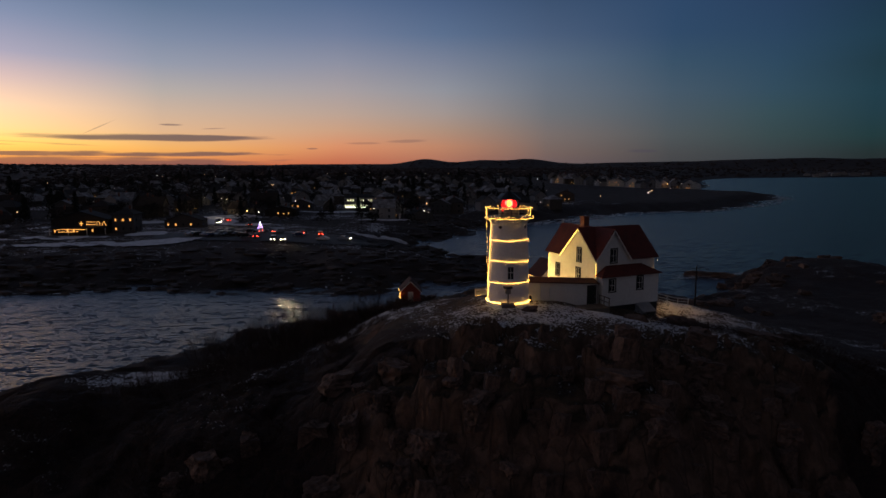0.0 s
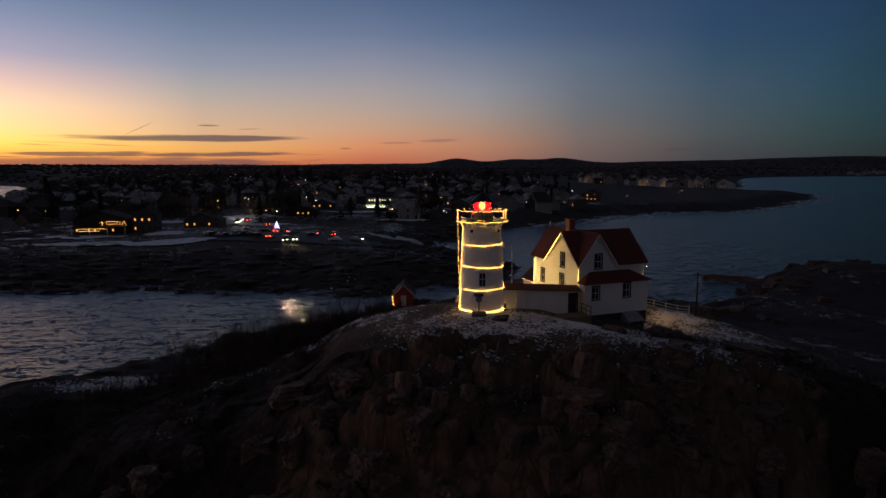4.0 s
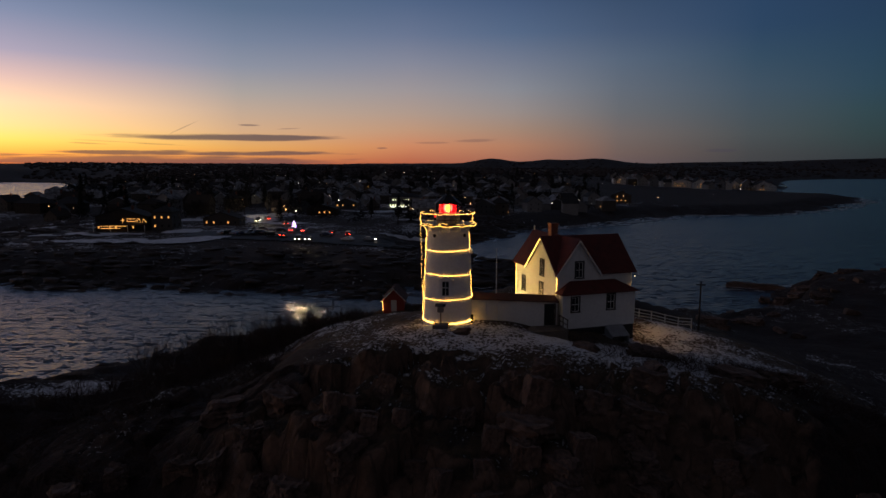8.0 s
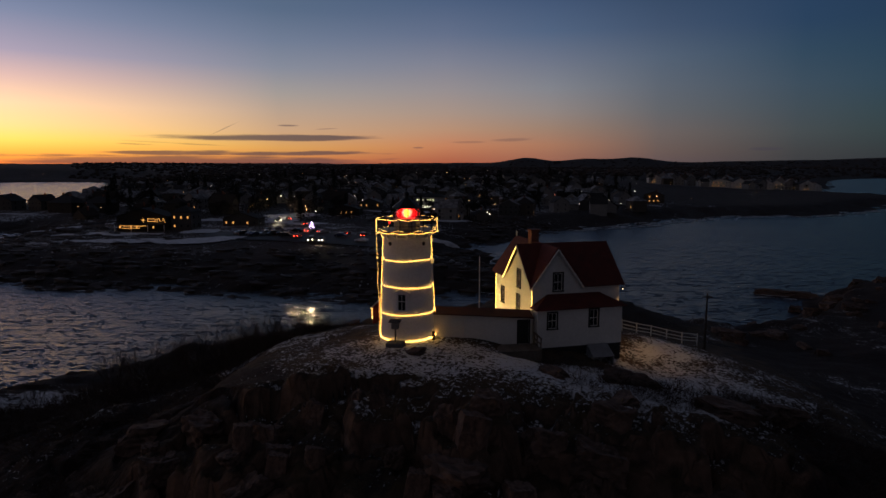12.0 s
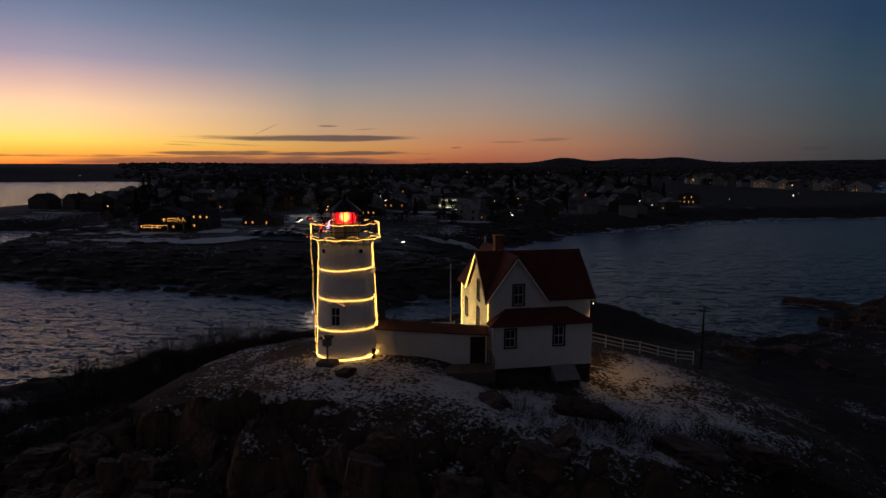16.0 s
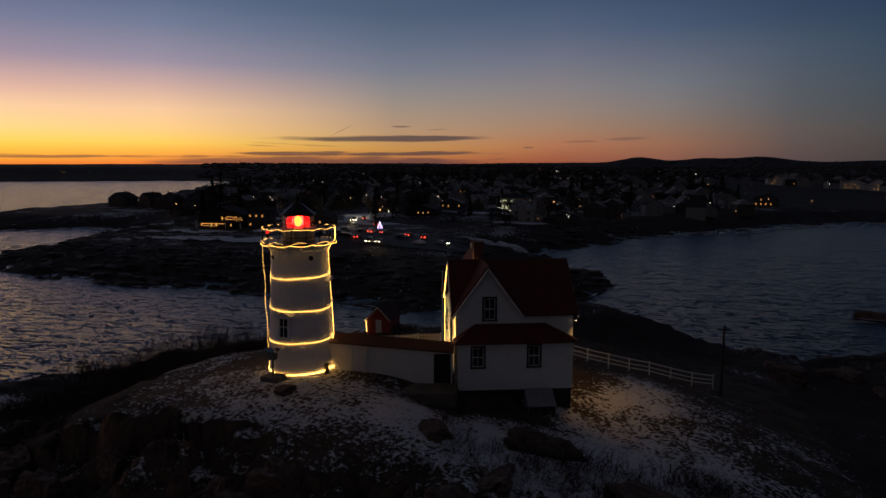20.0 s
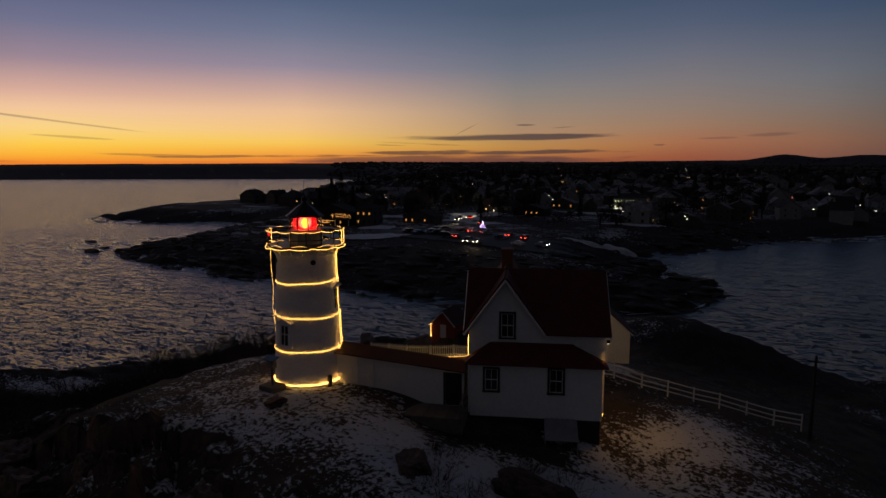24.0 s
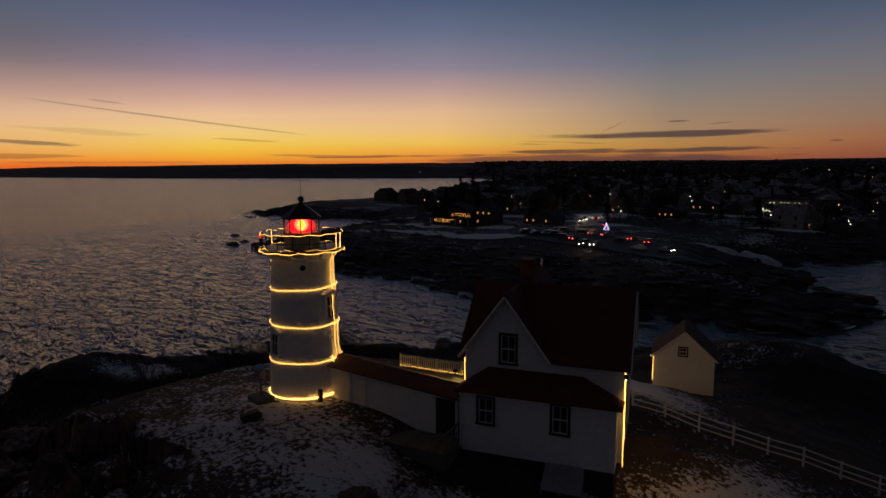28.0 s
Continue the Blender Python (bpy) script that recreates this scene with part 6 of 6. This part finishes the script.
def car(paint, suv, m, head, tail, label):
    L, H, W = (4.6, 1.7, 1.85) if suv else (4.5, 1.42, 1.78)
    t = thing("car", m, label, "car", "cars in the car park")
    body = part("body", car_body(L, H, W, suv), paint, t)
    x0, x1 = (-1.75, 0.75) if suv else (-0.95, 0.45)
    for s in (-1, 1):
        y = s * (W / 2 - 0.13)
        part("side_window", boxed(x0, x1, min(y, y + s * 0.03), max(y, y + s * 0.03), 1.06, H - 0.13), TOWN_GLASS, t)
    part("windscreen", slab([(0.72 if suv else 0.42, -0.66, H - 0.06), (0.72 if suv else 0.42, 0.66, H - 0.06), (1.28 if suv else 1.05, 0.72, 1.12 if suv else 0.96), (1.28 if suv else 1.05, -0.72, 1.12 if suv else 0.96)], 0.05), TOWN_GLASS, t)
    for x in (-1.4, 1.4):
        for s in (-1, 1):
            bm = bmesh.new()
            bmesh.ops.create_cone(bm, cap_ends=True, segments=14, radius1=0.33, radius2=0.33, depth=0.22, matrix=pose(x, s * (W / 2 - 0.08), 0.33, 90))
            wh = part("wheel", bm, TYRE, t)
            bm = bmesh.new()
            bmesh.ops.create_cone(bm, cap_ends=True, segments=10, radius1=0.2, radius2=0.2, depth=0.04, matrix=pose(x, s * (W / 2 + 0.04), 0.33, 90))
            part("rim", bm, RIM, wh)
    for s in (-1, 1):
        y = s * 0.62
        part("headlight", boxed(L / 2 - 0.04, L / 2 + 0.03, y - 0.16, y + 0.16, 0.58, 0.74), HEAD if head else HEAD_OFF, t)
        part("tail_light", boxed(-L / 2 - 0.03, -L / 2 + 0.04, y - 0.16, y + 0.16, 0.72, 0.9), TAIL if tail else TAIL_OFF, t)
    return t


CAR_PAINT = [mat("car_" + n, c, 0.25, 0.2, noise_scale=2, amount=0.1) for n, c in (("white", (0.7, 0.7, 0.7)), ("black", (0.012, 0.012, 0.014)), ("silver", (0.3, 0.31, 0.33)), ("red", (0.2, 0.01, 0.01)), ("blue", (0.02, 0.03, 0.08)))]
cz = 0.3
kinds = {}
words = ("white", "black", "silver", "dark red", "dark blue")
for x, y, rz, c, suv, hd, tl in ((-90.9, 219.3, 60, 2, 0, 0, 0), (-87.4, 215.6, 60, 1, 1, 1, 0), (-84.6, 216, 60, 2, 0, 0, 0), (-82.0, 213.7, 62, 4, 0, 0, 0), (-79.4, 216, 242, 2, 1, 0, 1), (-76.4, 215.5, 240, 1, 1, 0, 1), (-73.5, 216, 60, 1, 0, 0, 0),
                                 (-68.9, 210.1, 20, 1, 1, 0, 0), (-64.5, 209.5, 95, 4, 0, 0, 1), (-57.0, 203.2, -80, 1, 1, 1, 0), (-53.6, 203.4, -80, 2, 0, 1, 0), (-51.1, 215.2, 0, 4, 0, 0, 0), (-44.3, 218.8, 100, 3, 1, 0, 1), (-41, 206.2, 165, 0, 0, 0, 0), (-34.2, 208.8, -15, 2, 0, 1, 0),
                                 (-72.1, 226, 175, 1, 0, 0, 0), (-67.6, 225.5, 100, 0, 1, 0, 1), (-61.0, 224, 60, 2, 0, 0, 1), (-51.2, 222, 90, 3, 0, 0, 1), (-82.9, 226, 65, 1, 0, 0, 0), (-79.6, 226.5, 65, 2, 1, 0, 0), (-103.5, 279, -58, 2, 1, 1, 0), (-101.5, 272.5, -58, 1, 0, 1, 0), (-101.2, 284, 128, 3, 1, 0, 1), (-84.2, 262, 125, 1, 1, 0, 1)):
    label = words[c] + (" estate car" if suv else " saloon car") + (" with headlights on" if hd else " with red tail lights on" if tl else " parked with lights off")
    m = ground_pose(x, y, rz, cz)
    key = (c, suv, hd, tl)
    if key in kinds:
        copy_thing(kinds[key], m)
    else:
        kinds[key] = car(CAR_PAINT[c], suv, m, hd, tl, label)
spot("headlamp_beam", (-56.6, 200.4, main_z(-56.6, 200.4) + 1.6), (-31, 132, 0.4), 12000, (1.0, 0.76, 0.5), 8, 0.15, 1.0)
spot("road_headlamp_beam", (-100.2, 269.5, main_z(-100.2, 269.5) + 1.3), (-78, 240, 6.0), 2600, (1.0, 0.8, 0.52), 70, 0.12)

# Added fill that brightens the snowy road; the climbing car's headlights are off.
spot("road_snow_fill_beam", (-102.6, 286.2, main_z(-102.6, 286.2) + 1.4), (-116, 306, main_z(-116, 306)), 12000, (1.0, 0.8, 0.52), 90, 0.12)
spot("lot_headlamp_beam", (-53.0, 200.6, main_z(-53.0, 200.6) + 1.5), (-49.5, 190, main_z(-49.5, 190) + 0.3), 500, (1.0, 0.72, 0.42), 90, 0.12)

# ---- street lamps ----
BULB = mat("street_bulb", (1, 0.8, 0.5), 0.4, emit=(1.0, 0.42, 0.13), power=12.0)
COOL = mat("cool_bulb", (0.9, 0.95, 1), 0.4, emit=(1.0, 0.82, 0.6), power=9.0)
lamps = []
for b_ in (BULB, COOL):
    t = thing("street_lamp", ground_pose(-100 - 30 * len(lamps), 300 + 60 * len(lamps)), "street lamp with a small glowing head on a thin pole", "street lamp", "street lamps of the town")
    part("pole", tube([(0, 0, -0.5), (0, 0, 5.6), (0.8, 0, 5.8)], 0.07, 6), IRON, t)
    bm = bmesh.new()
    bmesh.ops.create_icosphere(bm, subdivisions=1, radius=0.17, matrix=pose(0.9, 0, 5.7))
    part("lamp", bm, b_, t)
    lamps.append(t)
for k in range(150):
    y = 270 + 700 * rng.random()
    x = rng.uniform(-0.75 * y, 0.45 * y)
    if inland(x, y) > 15:
        copy_thing(rng.choice(lamps), ground_pose(x, y, rng.uniform(0, 360)))
for k in range(30):
    f = rng.random()
    x, y = -1718 + 708 * f + rng.uniform(-90, 0), 723 + 461 * f + rng.uniform(20, 130)
    if inland(x, y) > 4:
        copy_thing(rng.choice(lamps), ground_pose(x, y, 0) @ Matrix.Diagonal((2, 2, 1.2, 1)))

# ---- trees ----
BARK = mat("dark_bark", (0.03, 0.025, 0.02), 0.95, noise_scale=2, amount=0.4)
NEEDLE = mat("dark_needles", (0.012, 0.018, 0.012), 0.9, noise_scale=1, amount=0.5, spread=0.3)
BARE = mat("bare_crown", (0.012, 0.010, 0.009), 0.95, noise_scale=1, amount=0.4, spread=0.3)


def leafy(points, size, r):
    vs_, fs_ = [], []
    for p in points:
        a, b = Vector((r.gauss(0, 1), r.gauss(0, 1), r.gauss(0, 1))).normalized(), Vector((r.gauss(0, 1), r.gauss(0, 1), r.gauss(0, 1))).normalized()
        i = len(vs_)
        vs_ += [p - a * size, p + a * size, p + b * size * 1.2]
        fs_.append((i, i + 1, i + 2))
    bm = bmesh.new()
    me = bpy.data.meshes.new("t")
    me.from_pydata([tuple(v) for v in vs_], [], fs_)
    bm.from_mesh(me)
    bpy.data.meshes.remove(me)
    return bm


def tree(kind_, h, seed, m):
    r = random.Random(seed)
    t = thing("tree", m, "dark pointed evergreen tree among the houses" if kind_ == "fir" else "bare spreading tree among the houses", "tree", "trees of the town")
    wood = lathe([(0.28, -0.8), (0.22, h * 0.3), (0.1, h * 0.75), (0.03, h * 0.95)], 7)
    pts = []
    if kind_ == "fir":
        for _ in range(480):
            f = r.random()
            z = h * (0.12 + 0.88 * f)
            rad = h * 0.2 * (1 - f) ** 0.8 * (0.75 + 0.25 * math.sin(z * 5)) * r.random() ** 0.5 + 0.1
            a = r.uniform(0, 6.28)
            pts.append(Vector((rad * math.cos(a), rad * math.sin(a), z)))
        part("crown", leafy(pts, 0.45, r), NEEDLE, t)
    else:
        for k in range(9):
            a = r.uniform(0, 6.28)
            p = Vector((0, 0, h * r.uniform(0.25, 0.5)))
            q = p + Vector((math.cos(a) * h * 0.22, math.sin(a) * h * 0.22, h * r.uniform(0.2, 0.35)))
            tube([p, q, q + Vector((math.cos(a + 0.5) * h * 0.12, math.sin(a + 0.5) * h * 0.12, h * 0.15))], 0.07, 4, wood)
        blobs = [Vector((r.uniform(-0.3, 0.3) * h, r.uniform(-0.3, 0.3) * h, h * r.uniform(0.5, 0.9))) for _ in range(9)]
        for _ in range(420):
            c = r.choice(blobs)
            pts.append(c + Vector((r.gauss(0, 0.09), r.gauss(0, 0.09), r.gauss(0, 0.08))) * h)
        part("crown", leafy(pts, 0.3, r), BARE, t)
    part("trunk", wood, BARK, t)
    return t


TREES = [tree("fir", 11, 1, ground_pose(-45, 318)), tree("fir", 8, 2, ground_pose(-150, 345)), tree("bare", 9, 3, ground_pose(-20, 315)), tree("bare", 11, 4, ground_pose(-172, 345)), tree("bare", 7, 5, ground_pose(-98, 340)), tree("fir", 14, 6, ground_pose(75, 470))]
grown = 0
for k in range(2400):
    if grown >= 290:
        break
    y = 262 + 560 * rng.random() ** 1.1
    x = rng.uniform(-0.75 * y, 0.42 * y)
    if inland(x, y) < 26 or (330 < y < 384 and -80 < x < -24) or any(math.hypot(x - a, y - b) < 6.5 for a, b in taken) or (y < 275 and -190 < x < -20) or (x > 70 and y < 745):
        continue
    s = rng.uniform(0.75, 1.5)
    grown += 1
    copy_thing(rng.choice(TREES + TREES[2:5] * 2), ground_pose(x, y, rng.uniform(0, 360)) @ Matrix.Diagonal((s, s, s, 1)))
# thickets between the houses
r2 = random.Random(9)
spots = []
while len(spots) < 420:
    y = 270 + 560 * r2.random()
    x = r2.uniform(-0.75 * y, 0.4 * y)
    if inland(x, y) > 26 and not (y < 280 and -190 < x < -20) and not (x > 70 and y < 770) and not any(math.hypot(x - a, y - b) < 9 for a, b in taken):
        spots.append((x, y))
verts, faces = [], []
for (x, y), z in zip(spots, main_height(np.array([p[0] for p in spots]), np.array([p[1] for p in spots]))):
    w, h = r2.uniform(2.5, 6.5), r2.uniform(3.0, 7.5)
    for _ in range(90):
        p = Vector((x + r2.gauss(0, 0.45) * w, y + r2.gauss(0, 0.45) * w, z + h * (0.1 + 0.9 * r2.random() ** 0.8)))
        a, b = Vector((r2.gauss(0, 1), r2.gauss(0, 1), r2.gauss(0, 1))).normalized(), Vector((r2.gauss(0, 1), r2.gauss(0, 1), r2.gauss(0, 1))).normalized()
        i = len(verts)
        verts += [tuple(p - a * 0.45), tuple(p + a * 0.45), tuple(p + b * 0.6)]
        faces.append((i, i + 1, i + 2))
me = bpy.data.meshes.new("thicket")
me.from_pydata(verts, [], faces)
me.materials.append(BARE)
tagged(new("thicket", me), "dark bare thickets between the town houses", "thicket", kind="stuff")
# woods on the rising land behind
pts_n = []
r2 = random.Random(5)
for k in range(8000):
    y = 640 + 2600 * r2.random() ** 1.5
    x = r2.uniform(-0.85 * y, 0.9 * y)
    if inland(x, y) < 40 or (60 < x < 345 and y < 930):
        continue
    pts_n.append((x, y))
zz = main_height(np.array([p[0] for p in pts_n]), np.array([p[1] for p in pts_n]))
verts, faces = [], []
for (x, y), z in zip(pts_n, zz):
    s = r2.uniform(2.5, 5.0) * (1 + y / 3000)
    h = r2.uniform(2.5, 5)
    base = len(verts)
    n = 6
    for ring_z, rr in ((z - 1, 0.5), (z + 0.35 * h, 1.0), (z + 0.75 * h, 0.7)):
        verts += [(x + s * rr * r2.uniform(0.7, 1.2) * math.cos(6.283 * i / n), y + s * rr * math.sin(6.283 * i / n), ring_z + r2.uniform(-1, 1)) for i in range(n)]
    verts.append((x + r2.uniform(-1, 1), y, z + h * r2.uniform(0.9, 1.25)))
    for a in (0, n):
        for i in range(n):
            faces.append((base + a + i, base + a + (i + 1) % n, base + a + n + (i + 1) % n, base + a + n + i))
    for i in range(n):
        faces.append((base + 2 * n + i, base + 2 * n + (i + 1) % n, base + 3 * n))
me = bpy.data.meshes.new("woods")
me.from_pydata(verts, [], faces)
# Lighter than BARE: the aerial haze is mixed into this colour.
me.materials.append(mat("far_hazed_woods", (0.05, 0.036, 0.032), 0.95, noise_scale=0.05, amount=0.4))
tagged(new("woods", me), "dark leafless woods on the land behind the town", "woods", kind="stuff")
